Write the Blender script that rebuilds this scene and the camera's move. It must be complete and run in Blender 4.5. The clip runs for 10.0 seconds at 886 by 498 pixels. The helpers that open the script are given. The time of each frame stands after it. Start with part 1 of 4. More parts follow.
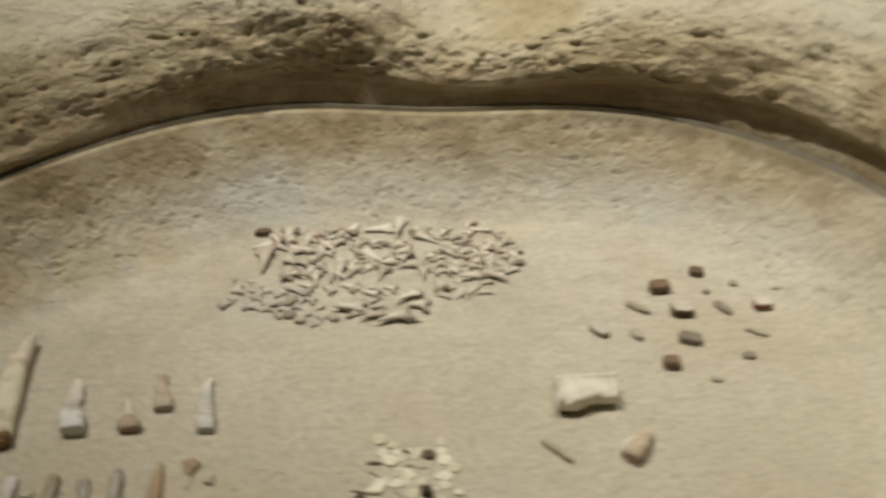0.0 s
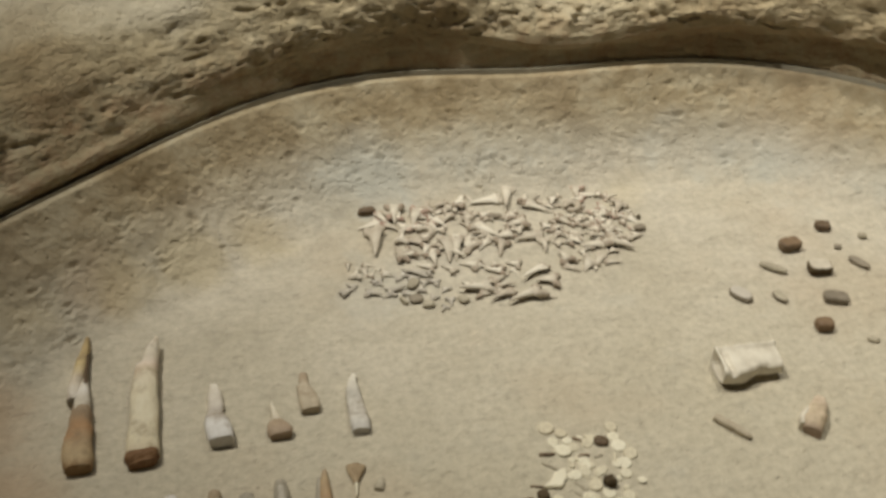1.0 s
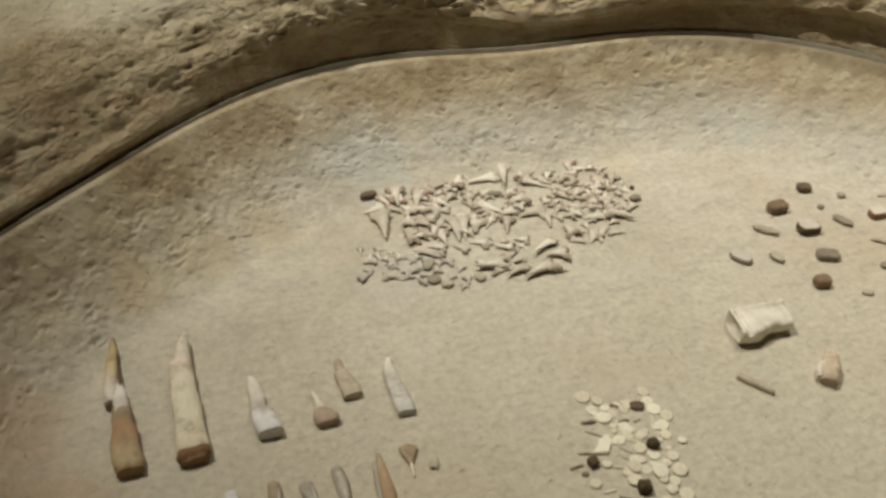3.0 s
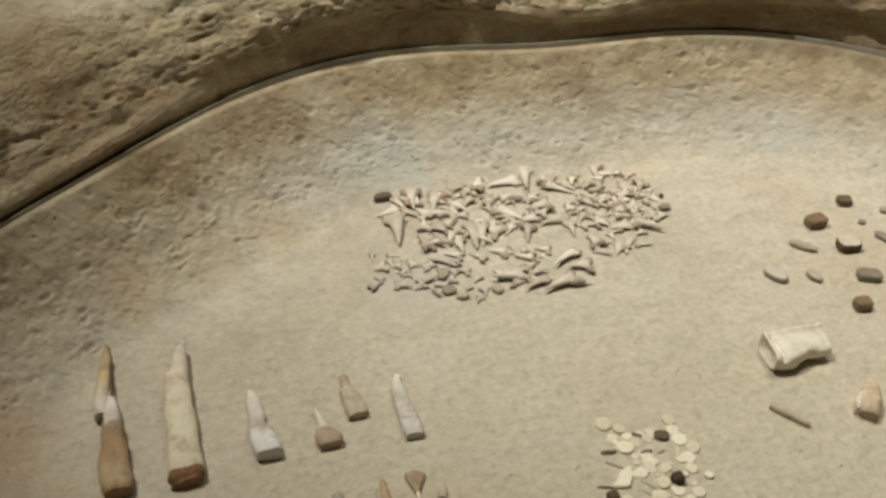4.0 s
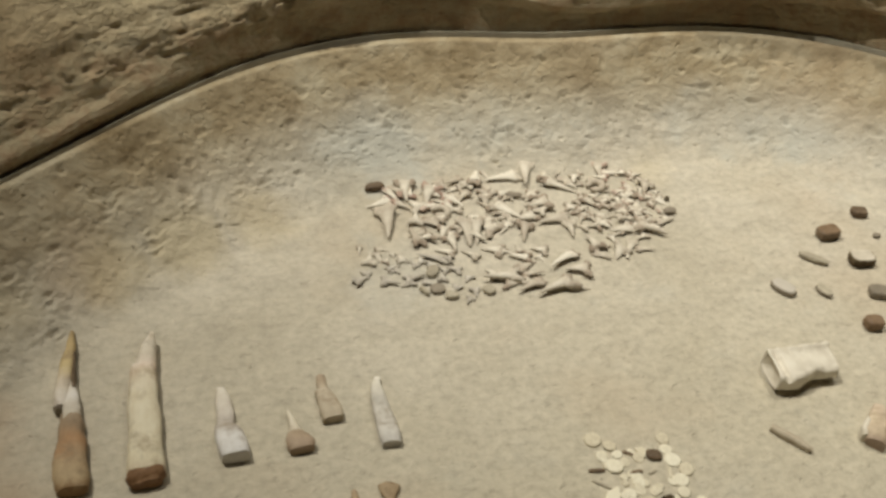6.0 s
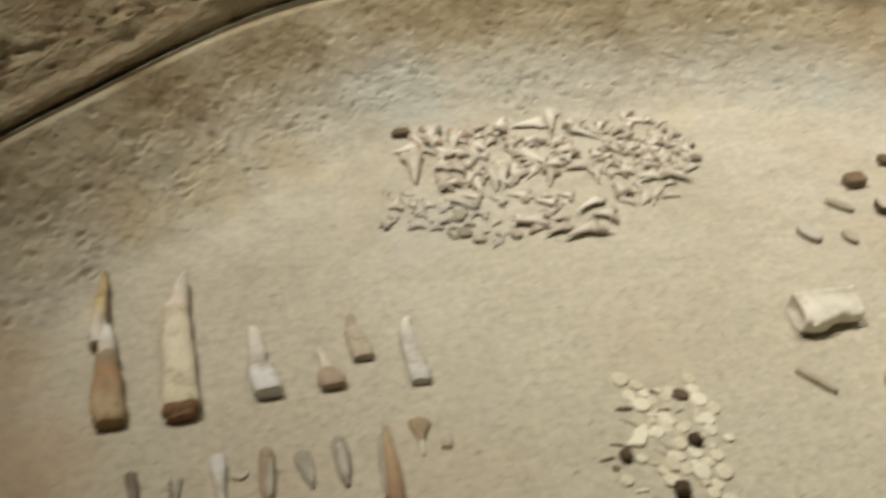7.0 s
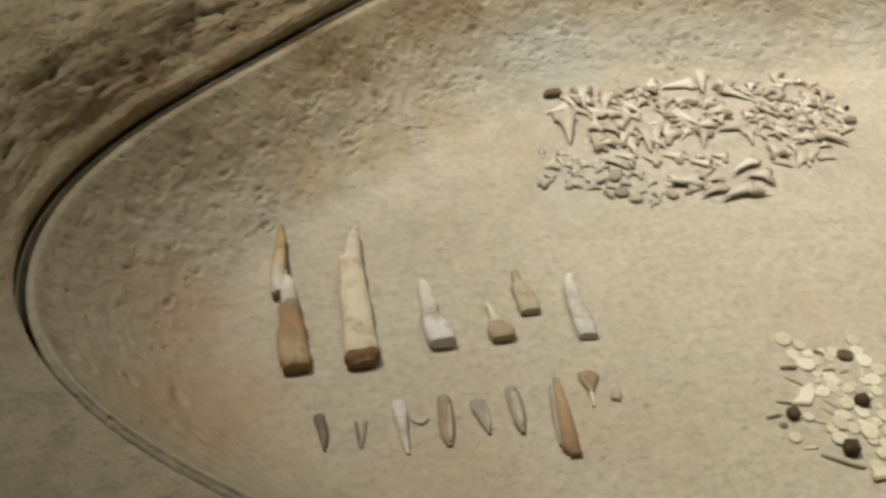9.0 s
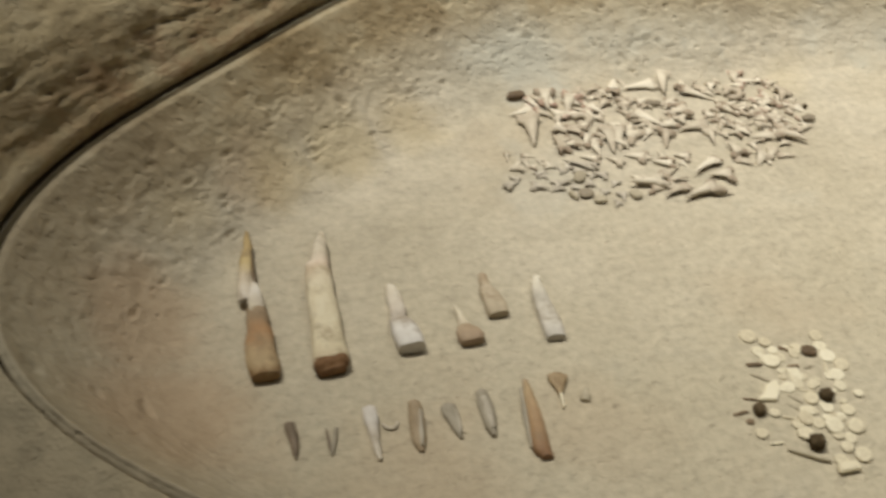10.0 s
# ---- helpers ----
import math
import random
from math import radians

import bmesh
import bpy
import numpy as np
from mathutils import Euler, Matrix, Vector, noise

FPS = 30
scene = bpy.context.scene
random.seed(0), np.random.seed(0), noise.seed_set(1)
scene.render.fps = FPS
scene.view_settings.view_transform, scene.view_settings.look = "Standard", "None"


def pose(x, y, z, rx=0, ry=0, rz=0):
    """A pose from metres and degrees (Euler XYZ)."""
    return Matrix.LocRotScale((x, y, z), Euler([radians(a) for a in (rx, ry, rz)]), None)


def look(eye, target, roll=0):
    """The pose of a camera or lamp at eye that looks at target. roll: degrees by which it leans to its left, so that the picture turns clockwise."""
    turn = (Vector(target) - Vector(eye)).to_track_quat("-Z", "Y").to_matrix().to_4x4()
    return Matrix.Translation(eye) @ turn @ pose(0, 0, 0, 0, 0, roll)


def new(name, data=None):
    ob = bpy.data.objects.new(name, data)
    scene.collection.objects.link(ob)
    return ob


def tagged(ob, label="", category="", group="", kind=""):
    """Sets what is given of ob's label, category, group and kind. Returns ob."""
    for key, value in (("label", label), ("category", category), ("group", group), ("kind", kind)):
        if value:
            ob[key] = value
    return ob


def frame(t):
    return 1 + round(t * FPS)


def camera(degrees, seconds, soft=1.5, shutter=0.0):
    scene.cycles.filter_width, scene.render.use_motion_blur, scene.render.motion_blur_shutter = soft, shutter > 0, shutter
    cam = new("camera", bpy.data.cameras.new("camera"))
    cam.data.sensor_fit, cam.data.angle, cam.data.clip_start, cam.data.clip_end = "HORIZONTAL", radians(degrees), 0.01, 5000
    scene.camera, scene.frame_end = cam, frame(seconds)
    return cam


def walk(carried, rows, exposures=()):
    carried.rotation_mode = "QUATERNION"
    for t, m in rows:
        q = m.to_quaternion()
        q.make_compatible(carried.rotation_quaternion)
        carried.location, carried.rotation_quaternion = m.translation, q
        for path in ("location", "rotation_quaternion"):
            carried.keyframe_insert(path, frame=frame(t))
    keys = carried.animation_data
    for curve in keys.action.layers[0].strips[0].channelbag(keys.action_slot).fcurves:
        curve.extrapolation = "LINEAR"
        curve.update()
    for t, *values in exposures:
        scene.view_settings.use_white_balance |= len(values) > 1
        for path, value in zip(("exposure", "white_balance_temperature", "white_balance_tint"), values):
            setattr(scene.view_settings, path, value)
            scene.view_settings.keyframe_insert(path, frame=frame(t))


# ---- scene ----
cam = camera(47.8, 10.0, soft=3.0, shutter=0.8)
PATH = [
    (0, (-0.026, 0.183, 0.693), (0.306, 1.797, -0.44), 3.5),
    (0.5, (-0.131, 0.253, 0.668), (0.223, 1.843, -0.492), 1.5),
    (1, (-0.183, 0.281, 0.672), (0.207, 1.825, -0.538), 1.6),
    (1.5, (-0.247, 0.272, 0.678), (0.243, 1.764, -0.56), 1.9),
    (2, (-0.307, 0.257, 0.685), (0.237, 1.726, -0.558), 3.0),
    (3.3, (-0.298, 0.331, 0.68), (0.279, 1.784, -0.567), 3.0),
    (3.5, (-0.294, 0.345, 0.675), (0.266, 1.795, -0.583), 3.5),
    (4, (-0.278, 0.364, 0.664), (0.255, 1.815, -0.605), 3.8),
    (4.5, (-0.266, 0.379, 0.655), (0.27, 1.846, -0.594), 5.3),
    (5, (-0.264, 0.402, 0.637), (0.248, 1.838, -0.657), 5.5),
    (5.2, (-0.263, 0.413, 0.641), (0.251, 1.854, -0.646), 5.6),
    (6.3, (-0.246, 0.398, 0.637), (0.27, 1.831, -0.659), 6.2),
    (6.5, (-0.25, 0.396, 0.634), (0.264, 1.815, -0.678), 6.3),
    (7, (-0.266, 0.389, 0.627), (0.219, 1.788, -0.717), 5.9),
    (7.5, (-0.314, 0.39, 0.623), (0.056, 1.759, -0.787), 3.5),
    (8, (-0.33, 0.39, 0.635), (0.013, 1.786, -0.757), 2.6),
    (8.5, (-0.344, 0.392, 0.637), (-0.043, 1.79, -0.76), 2.1),
    (9, (-0.34, 0.385, 0.639), (-0.028, 1.768, -0.771), 2.4),
    (9.5, (-0.321, 0.383, 0.637), (0.086, 1.735, -0.78), 3.7),
    (10, (-0.343, 0.388, 0.642), (0.041, 1.756, -0.766), 3.4),
]
walk(cam, [(t, look(eye, target, roll)) for t, eye, target, roll in PATH], [(0.0, -0.32, 6500, 10), (1.0, -0.31, 6500, 10), (2.2, -0.31, 6540, 10), (3.5, -0.20, 6500, 10), (6.8, -0.15, 6500, 10), (7.6, -0.08, 6560, 10), (10.0, -0.07, 6600, 10)])

# ---- light: a dim gallery with ceiling spots ----
world = bpy.data.worlds.new("gallery_air")
scene.world = world
world.use_nodes = True
world.node_tree.nodes["Background"].inputs[0].default_value = (1.0, 0.95, 0.84, 1)
world.node_tree.nodes["Background"].inputs[1].default_value = 0.09


def lamp(name, eye, target, watts, size, colour):
    data = bpy.data.lights.new(name, "AREA")
    data.shape, data.size, data.energy, data.color = "DISK", size, watts, colour
    ob = new(name, data)
    ob.matrix_world = look(eye, target)
    return ob


def spot(name, eye, target, watts, cone, radius, colour):
    data = bpy.data.lights.new(name, "SPOT")
    data.spot_size, data.spot_blend, data.shadow_soft_size, data.energy, data.color = radians(cone), 1.0, radius, watts, colour
    ob = new(name, data)
    ob.matrix_world = look(eye, target)
    return ob


spot("ceiling_spot", (-0.80, 1.55, 2.45), (0.78, 1.36, 0.0), 276, 70, 0.035, (1.0, 0.965, 0.855))
spot("ceiling_spot", (0.75, 1.50, 2.45), (0.85, 1.45, 0.0), 158, 66, 0.035, (1.0, 0.965, 0.855))
# added soft fill from overhead, not a known fitting: lifts the west side
lamp("ceiling_panel", (-0.45, 1.35, 2.70), (-0.3, 0.9, 0.0), 9.5, 0.9, (1.0, 0.955, 0.84))

# ---- materials ----


def material(name, rough=0.85):
    m = bpy.data.materials.new(name)
    m.use_nodes = True
    n, l = m.node_tree.nodes, m.node_tree.links
    b = n["Principled BSDF"]
    b.inputs["Roughness"].default_value = rough
    b.inputs["Specular IOR Level"].default_value = 0.3
    return m, n, l, b


def tex(n, l, kind, scale, detail=6.0, rough=0.6, stretch=None, space="Object"):
    co = n.new("ShaderNodeTexCoord")
    out = co.outputs[space]
    if stretch:
        mp = n.new("ShaderNodeMapping")
        mp.inputs["Scale"].default_value = stretch
        l.new(out, mp.inputs[0])
        out = mp.outputs[0]
    t = n.new("ShaderNodeTexNoise" if kind == "noise" else "ShaderNodeTexVoronoi")
    t.inputs["Scale"].default_value = scale
    if kind == "noise":
        t.inputs["Detail"].default_value = detail
        t.inputs["Roughness"].default_value = rough
    l.new(out, t.inputs["Vector"])
    return t


def ramp(n, l, fac, stops):
    r = n.new("ShaderNodeValToRGB")
    e = r.color_ramp.elements
    while len(e) < len(stops):
        e.new(0.5)
    for s, (p, c) in zip(e, stops):
        s.position, s.color = p, (*c, 1) if len(c) == 3 else c
    l.new(fac, r.inputs[0])
    return r.outputs[0]


def mix(n, l, fac, a, b, how="MIX"):
    x = n.new("ShaderNodeMix")
    x.data_type, x.blend_type = "RGBA", how
    for v, s in ((fac, 0), (a, 6), (b, 7)):
        if hasattr(v, "is_output"):
            l.new(v, x.inputs[s])
        elif s == 0:
            x.inputs[s].default_value = v
        else:
            x.inputs[s].default_value = (*v, 1)
    return x.outputs[2]


def bump(n, l, b, height, depth, strength=1.0, after=None):
    x = n.new("ShaderNodeBump")
    x.inputs["Distance"].default_value, x.inputs["Strength"].default_value = depth, strength
    l.new(height, x.inputs["Height"])
    if after:
        l.new(after, x.inputs["Normal"])
    l.new(x.outputs[0], b.inputs["Normal"])
    return x.outputs[0]


def grey(v):
    return (v, v, v)


def patch(n, l, spots, wob, ragged=0.10):
    """Soft stains: each spot is x, y, radius and strength; the border wanders with the noise."""
    geo = n.new("ShaderNodeNewGeometry")
    total = None
    for x, y, r, k in spots:
        d = n.new("ShaderNodeVectorMath")
        d.operation = "DISTANCE"
        d.inputs[1].default_value = (x, y, 0.02)
        l.new(geo.outputs["Position"], d.inputs[0])
        w = n.new("ShaderNodeMath")
        w.operation = "MULTIPLY_ADD"
        w.inputs[1].default_value = ragged * 2
        l.new(wob, w.inputs[0])
        l.new(d.outputs["Value"], w.inputs[2])
        f = n.new("ShaderNodeMapRange")
        f.interpolation_type = "SMOOTHSTEP"
        f.inputs[1].default_value, f.inputs[2].default_value = ragged + r * 0.25, ragged + r
        f.inputs[3].default_value, f.inputs[4].default_value = k, 0.0
        l.new(w.outputs[0], f.inputs[0])
        if total is None:
            total = f.outputs[0]
        else:
            m = n.new("ShaderNodeMath")
            m.operation = "MAXIMUM"
            l.new(total, m.inputs[0])
            l.new(f.outputs[0], m.inputs[1])
            total = m.outputs[0]
    return total


def clay_material():
    """Pale trodden clay, with ochre and grey-blue stains on the raised edge."""
    m, n, l, b = material("pale_clay", 0.9)
    blotch = tex(n, l, "noise", 7, 5, 0.55)
    grain = tex(n, l, "noise", 130, 5, 0.65)
    mid = tex(n, l, "noise", 38, 4, 0.5)
    base = ramp(n, l, blotch.outputs[0], [(0.3, (0.425, 0.378, 0.290)), (0.5, (0.47, 0.422, 0.332)), (0.7, (0.50, 0.452, 0.365))])
    base = mix(n, l, 0.45, base, ramp(n, l, mid.outputs[0], [(0.3, grey(0.36)), (0.52, grey(0.5)), (0.75, grey(0.58))]), "OVERLAY")
    base = mix(n, l, 0.6, base, ramp(n, l, grain.outputs[0], [(0.32, grey(0.38)), (0.5, grey(0.5)), (0.7, grey(0.6))]), "OVERLAY")
    # stains on the edge of the hollow, which is of another clay
    geo = n.new("ShaderNodeNewGeometry")
    sep = n.new("ShaderNodeSeparateXYZ")
    l.new(geo.outputs["Position"], sep.inputs[0])
    wob = tex(n, l, "noise", 11, 6, 0.65)
    add = n.new("ShaderNodeMath")
    add.operation = "MULTIPLY_ADD"
    add.inputs[1].default_value, add.inputs[2].default_value = 0.06, -0.03
    l.new(wob.outputs[0], add.inputs[0])
    tot = n.new("ShaderNodeMath")
    l.new(sep.outputs["Z"], tot.inputs[0])
    l.new(add.outputs[0], tot.inputs[1])
    band = n.new("ShaderNodeMapRange")
    band.inputs[1].default_value, band.inputs[2].default_value = 0.028, 0.070
    l.new(tot.outputs[0], band.inputs[0])
    # the floor turns yellower towards the south
    south = n.new("ShaderNodeMapRange")
    south.inputs[1].default_value, south.inputs[2].default_value, south.inputs[3].default_value, south.inputs[4].default_value = 0.82, 1.12, 0.6, 0.0
    l.new(sep.outputs["Y"], south.inputs[0])
    base = mix(n, l, south.outputs[0], base, mix(n, l, 0.7, (0.462, 0.412, 0.302), ramp(n, l, grain.outputs[0], [(0.32, grey(0.38)), (0.5, grey(0.5)), (0.7, grey(0.6))]), "OVERLAY"))
    base = mix(n, l, patch(n, l, [(-0.02, 1.275, 0.10, 0.6), (0.06, 1.30, 0.085, 0.45), (0.19, 1.31, 0.075, 0.6), (0.40, 1.285, 0.10, 0.55), (0.50, 1.25, 0.11, 0.6), (-0.05, 1.09, 0.06, 0.25)], wob.outputs[0], 0.14), base, (0.43, 0.435, 0.392))
    ochre = tex(n, l, "noise", 16, 7, 0.7)
    edge = ramp(n, l, ochre.outputs[0], [(0.32, (0.225, 0.167, 0.090)), (0.5, (0.345, 0.277, 0.172)), (0.68, (0.44, 0.382, 0.268))])
    # the ochre layer crops out along the north side only
    north = n.new("ShaderNodeMapRange")
    north.inputs[1].default_value, north.inputs[2].default_value, north.inputs[3].default_value = 0.92, 1.20, 0.25
    l.new(sep.outputs["Y"], north.inputs[0])
    crop = n.new("ShaderNodeMath")
    crop.operation = "MULTIPLY"
    l.new(band.outputs[0], crop.inputs[0])
    l.new(north.outputs[0], crop.inputs[1])
    col = mix(n, l, crop.outputs[0], base, edge)
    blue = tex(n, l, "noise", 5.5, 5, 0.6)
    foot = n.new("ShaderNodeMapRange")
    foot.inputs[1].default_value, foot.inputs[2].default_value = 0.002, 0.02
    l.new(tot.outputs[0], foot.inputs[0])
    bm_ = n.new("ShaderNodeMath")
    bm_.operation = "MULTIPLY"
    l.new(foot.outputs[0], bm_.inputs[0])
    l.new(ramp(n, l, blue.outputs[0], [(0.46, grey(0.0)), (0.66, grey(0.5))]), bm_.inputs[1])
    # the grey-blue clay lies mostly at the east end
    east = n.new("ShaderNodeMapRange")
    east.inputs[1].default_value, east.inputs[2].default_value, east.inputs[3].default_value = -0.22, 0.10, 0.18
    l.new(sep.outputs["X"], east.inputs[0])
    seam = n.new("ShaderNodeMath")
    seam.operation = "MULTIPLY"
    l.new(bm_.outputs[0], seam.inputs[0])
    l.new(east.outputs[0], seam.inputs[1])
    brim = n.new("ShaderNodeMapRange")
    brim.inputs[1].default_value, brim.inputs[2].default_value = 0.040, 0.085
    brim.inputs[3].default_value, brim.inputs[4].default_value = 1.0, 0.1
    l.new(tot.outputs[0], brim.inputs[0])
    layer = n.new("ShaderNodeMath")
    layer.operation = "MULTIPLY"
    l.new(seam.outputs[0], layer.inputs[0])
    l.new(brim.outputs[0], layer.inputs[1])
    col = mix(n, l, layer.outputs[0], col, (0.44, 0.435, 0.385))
    col = mix(n, l, patch(n, l, [(-0.42, 0.855, 0.10, 0.5), (-0.44, 0.955, 0.08, 0.45), (-0.335, 1.125, 0.06, 0.32), (-0.23, 0.79, 0.09, 0.2), (-0.10, 0.80, 0.08, 0.14)], wob.outputs[0], 0.05), col, (0.42, 0.275, 0.165))
    col = mix(n, l, patch(n, l, [(-0.40, 1.075, 0.055, 0.42), (-0.31, 1.125, 0.055, 0.46), (-0.24, 1.155, 0.055, 0.46), (-0.16, 1.185, 0.055, 0.42), (0.28, 1.20, 0.05, 0.2)], wob.outputs[0], 0.04), col, (0.46, 0.375, 0.215))
    rust = tex(n, l, "noise", 3.2, 6, 0.6)
    col = mix(n, l, ramp(n, l, rust.outputs[0], [(0.52, grey(0.0)), (0.72, grey(0.34))]), col, (0.41, 0.30, 0.19))
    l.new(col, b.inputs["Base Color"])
    dent = tex(n, l, "noise", 55, 3, 0.5, (1, 1.6, 1))
    n0 = bump(n, l, b, ramp(n, l, dent.outputs[0], [(0.22, grey(0.0)), (0.62, grey(1.0))]), 0.0020, 0.7)
    n1 = bump(n, l, b, mid.outputs[0], 0.0036, 0.8, n0)
    n2 = bump(n, l, b, grain.outputs[0], 0.0013, 0.7, n1)
    # shallow dimples, one here and there
    dimple = tex(n, l, "noise", 105, 2, 0.4, (1, 1.4, 1))
    hollow = ramp(n, l, dimple.outputs[0], [(0.22, grey(0.0)), (0.38, grey(1.0))])
    bump(n, l, b, hollow, 0.0016, 0.65, n2)
    return m


def rock_material():
    m, n, l, b = material("weathered_loess", 0.93)
    big = tex(n, l, "noise", 6, 6, 0.6)
    mid = tex(n, l, "noise", 45, 6, 0.7)
    fine = tex(n, l, "noise", 230, 5, 0.7)
    col = ramp(n, l, big.outputs[0], [(0.3, (0.30, 0.228, 0.130)), (0.5, (0.41, 0.337, 0.212)), (0.68, (0.53, 0.463, 0.330))])
    col = mix(n, l, 0.6, col, ramp(n, l, mid.outputs[0], [(0.3, grey(0.33)), (0.5, grey(0.5)), (0.72, grey(0.62))]), "OVERLAY")
    col = mix(n, l, 0.35, col, ramp(n, l, fine.outputs[0], [(0.3, grey(0.38)), (0.7, grey(0.6))]), "OVERLAY")
    # paler towards the flat top of the bank
    geo = n.new("ShaderNodeNewGeometry")
    sep = n.new("ShaderNodeSeparateXYZ")
    l.new(geo.outputs["Position"], sep.inputs[0])
    high = n.new("ShaderNodeMath")
    high.operation = "MULTIPLY_ADD"
    high.inputs[1].default_value = 0.08
    l.new(big.outputs[0], high.inputs[0])
    l.new(sep.outputs["Z"], high.inputs[2])
    pale_top = n.new("ShaderNodeMapRange")
    pale_top.inputs[1].default_value, pale_top.inputs[2].default_value, pale_top.inputs[4].default_value = 0.245, 0.300, 0.9
    l.new(high.outputs[0], pale_top.inputs[0])
    col = mix(n, l, pale_top.outputs[0], col, (0.53, 0.48, 0.375))
    # painted light: paler rock colour to the south, where the spots fall off
    brightened = n.new("ShaderNodeMapRange")
    brightened.inputs[1].default_value, brightened.inputs[2].default_value, brightened.inputs[3].default_value, brightened.inputs[4].default_value = 0.85, 1.05, 0.7, 0.0
    l.new(sep.outputs["Y"], brightened.inputs[0])
    col = mix(n, l, brightened.outputs[0], col, mix(n, l, 0.7, (0.50, 0.435, 0.315), ramp(n, l, mid.outputs[0], [(0.3, grey(0.36)), (0.5, grey(0.5)), (0.72, grey(0.6))]), "OVERLAY"))
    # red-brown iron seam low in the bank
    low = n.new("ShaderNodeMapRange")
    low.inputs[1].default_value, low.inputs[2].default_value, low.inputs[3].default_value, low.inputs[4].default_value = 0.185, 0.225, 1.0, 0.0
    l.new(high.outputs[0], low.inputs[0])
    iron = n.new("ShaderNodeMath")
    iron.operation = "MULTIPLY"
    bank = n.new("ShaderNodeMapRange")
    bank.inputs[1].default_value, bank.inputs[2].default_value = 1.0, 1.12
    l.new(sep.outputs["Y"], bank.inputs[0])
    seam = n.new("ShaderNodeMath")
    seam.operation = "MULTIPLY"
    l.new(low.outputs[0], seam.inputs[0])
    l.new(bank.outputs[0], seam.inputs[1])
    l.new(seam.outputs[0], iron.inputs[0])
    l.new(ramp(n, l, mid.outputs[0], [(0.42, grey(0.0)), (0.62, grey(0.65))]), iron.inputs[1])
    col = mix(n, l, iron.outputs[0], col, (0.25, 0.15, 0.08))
    l.new(col, b.inputs["Base Color"])
    hole = tex(n, l, "noise", 58, 5, 0.6, (1, 1, 2.0))
    n0 = bump(n, l, b, ramp(n, l, hole.outputs[0], [(0.20, grey(0.0)), (0.60, grey(1.0))]), 0.0035, 0.8)
    n1 = bump(n, l, b, mid.outputs[0], 0.004, 0.75, n0)
    bump(n, l, b, fine.outputs[0], 0.0025, 0.8, n1)
    return m


def plain(name, stops, rough=0.7, scale=60, depth=0.0008, spread=0.0, spec=0.3, stretch=None):
    """A mottled material; spread: how much one piece differs from the next."""
    m, n, l, b = material(name, rough)
    b.inputs["Specular IOR Level"].default_value = spec
    t = tex(n, l, "noise", scale, 6, 0.65, stretch)
    fac = t.outputs[0]
    if spread:
        info = n.new("ShaderNodeObjectInfo")
        a = n.new("ShaderNodeMath")
        a.operation = "MULTIPLY_ADD"
        a.inputs[1].default_value = spread
        l.new(info.outputs["Random"], a.inputs[0])
        c = n.new("ShaderNodeMath")
        c.operation = "SUBTRACT"
        c.inputs[1].default_value = spread / 2
        l.new(fac, a.inputs[2])
        l.new(a.outputs[0], c.inputs[0])
        fac = c.outputs[0]
    l.new(ramp(n, l, fac, stops), b.inputs["Base Color"])
    g = tex(n, l, "noise", scale * 5, 4, 0.6, stretch)
    n1 = bump(n, l, b, t.outputs[0], depth * 2, 0.7)
    bump(n, l, b, g.outputs[0], depth, 0.6, n1)
    return m


def banded(name, bands, length, rough=0.6, wander=0.16, scale=45, depth=0.001):
    """Colour that changes along a long thing, from its foot to its tip, with ragged borders."""
    m, n, l, b = material(name, rough)
    co = n.new("ShaderNodeTexCoord")
    sep = n.new("ShaderNodeSeparateXYZ")
    l.new(co.outputs["Object"], sep.inputs[0])
    t = tex(n, l, "noise", scale, 5, 0.6)
    a = n.new("ShaderNodeMath")
    a.operation = "MULTIPLY_ADD"
    a.inputs[1].default_value, a.inputs[2].default_value = wander, -wander / 2
    l.new(t.outputs[0], a.inputs[0])
    d = n.new("ShaderNodeMath")
    d.operation = "MULTIPLY_ADD"
    d.inputs[1].default_value = 1 / length
    l.new(sep.outputs["Y"], d.inputs[0])
    l.new(a.outputs[0], d.inputs[2])
    col = ramp(n, l, d.outputs[0], bands)
    s = tex(n, l, "noise", 160, 6, 0.7, (1, 0.3, 1))
    col = mix(n, l, 0.5, col, ramp(n, l, s.outputs[0], [(0.3, grey(0.36)), (0.5, grey(0.5)), (0.7, grey(0.6))]), "OVERLAY")
    big = tex(n, l, "noise", 70, 4, 0.6)
    col = mix(n, l, 0.5, col, ramp(n, l, big.outputs[0], [(0.3, grey(0.36)), (0.5, grey(0.5)), (0.7, grey(0.58))]), "OVERLAY")
    soil = tex(n, l, "noise", 48, 6, 0.7)
    col = mix(n, l, ramp(n, l, soil.outputs[0], [(0.52, grey(0.0)), (0.68, grey(0.6))]), col, (0.24, 0.175, 0.105))
    l.new(col, b.inputs["Base Color"])
    n1 = bump(n, l, b, big.outputs[0], depth * 1.5, 0.6)
    bump(n, l, b, s.outputs[0], depth, 0.6, n1)
    return m


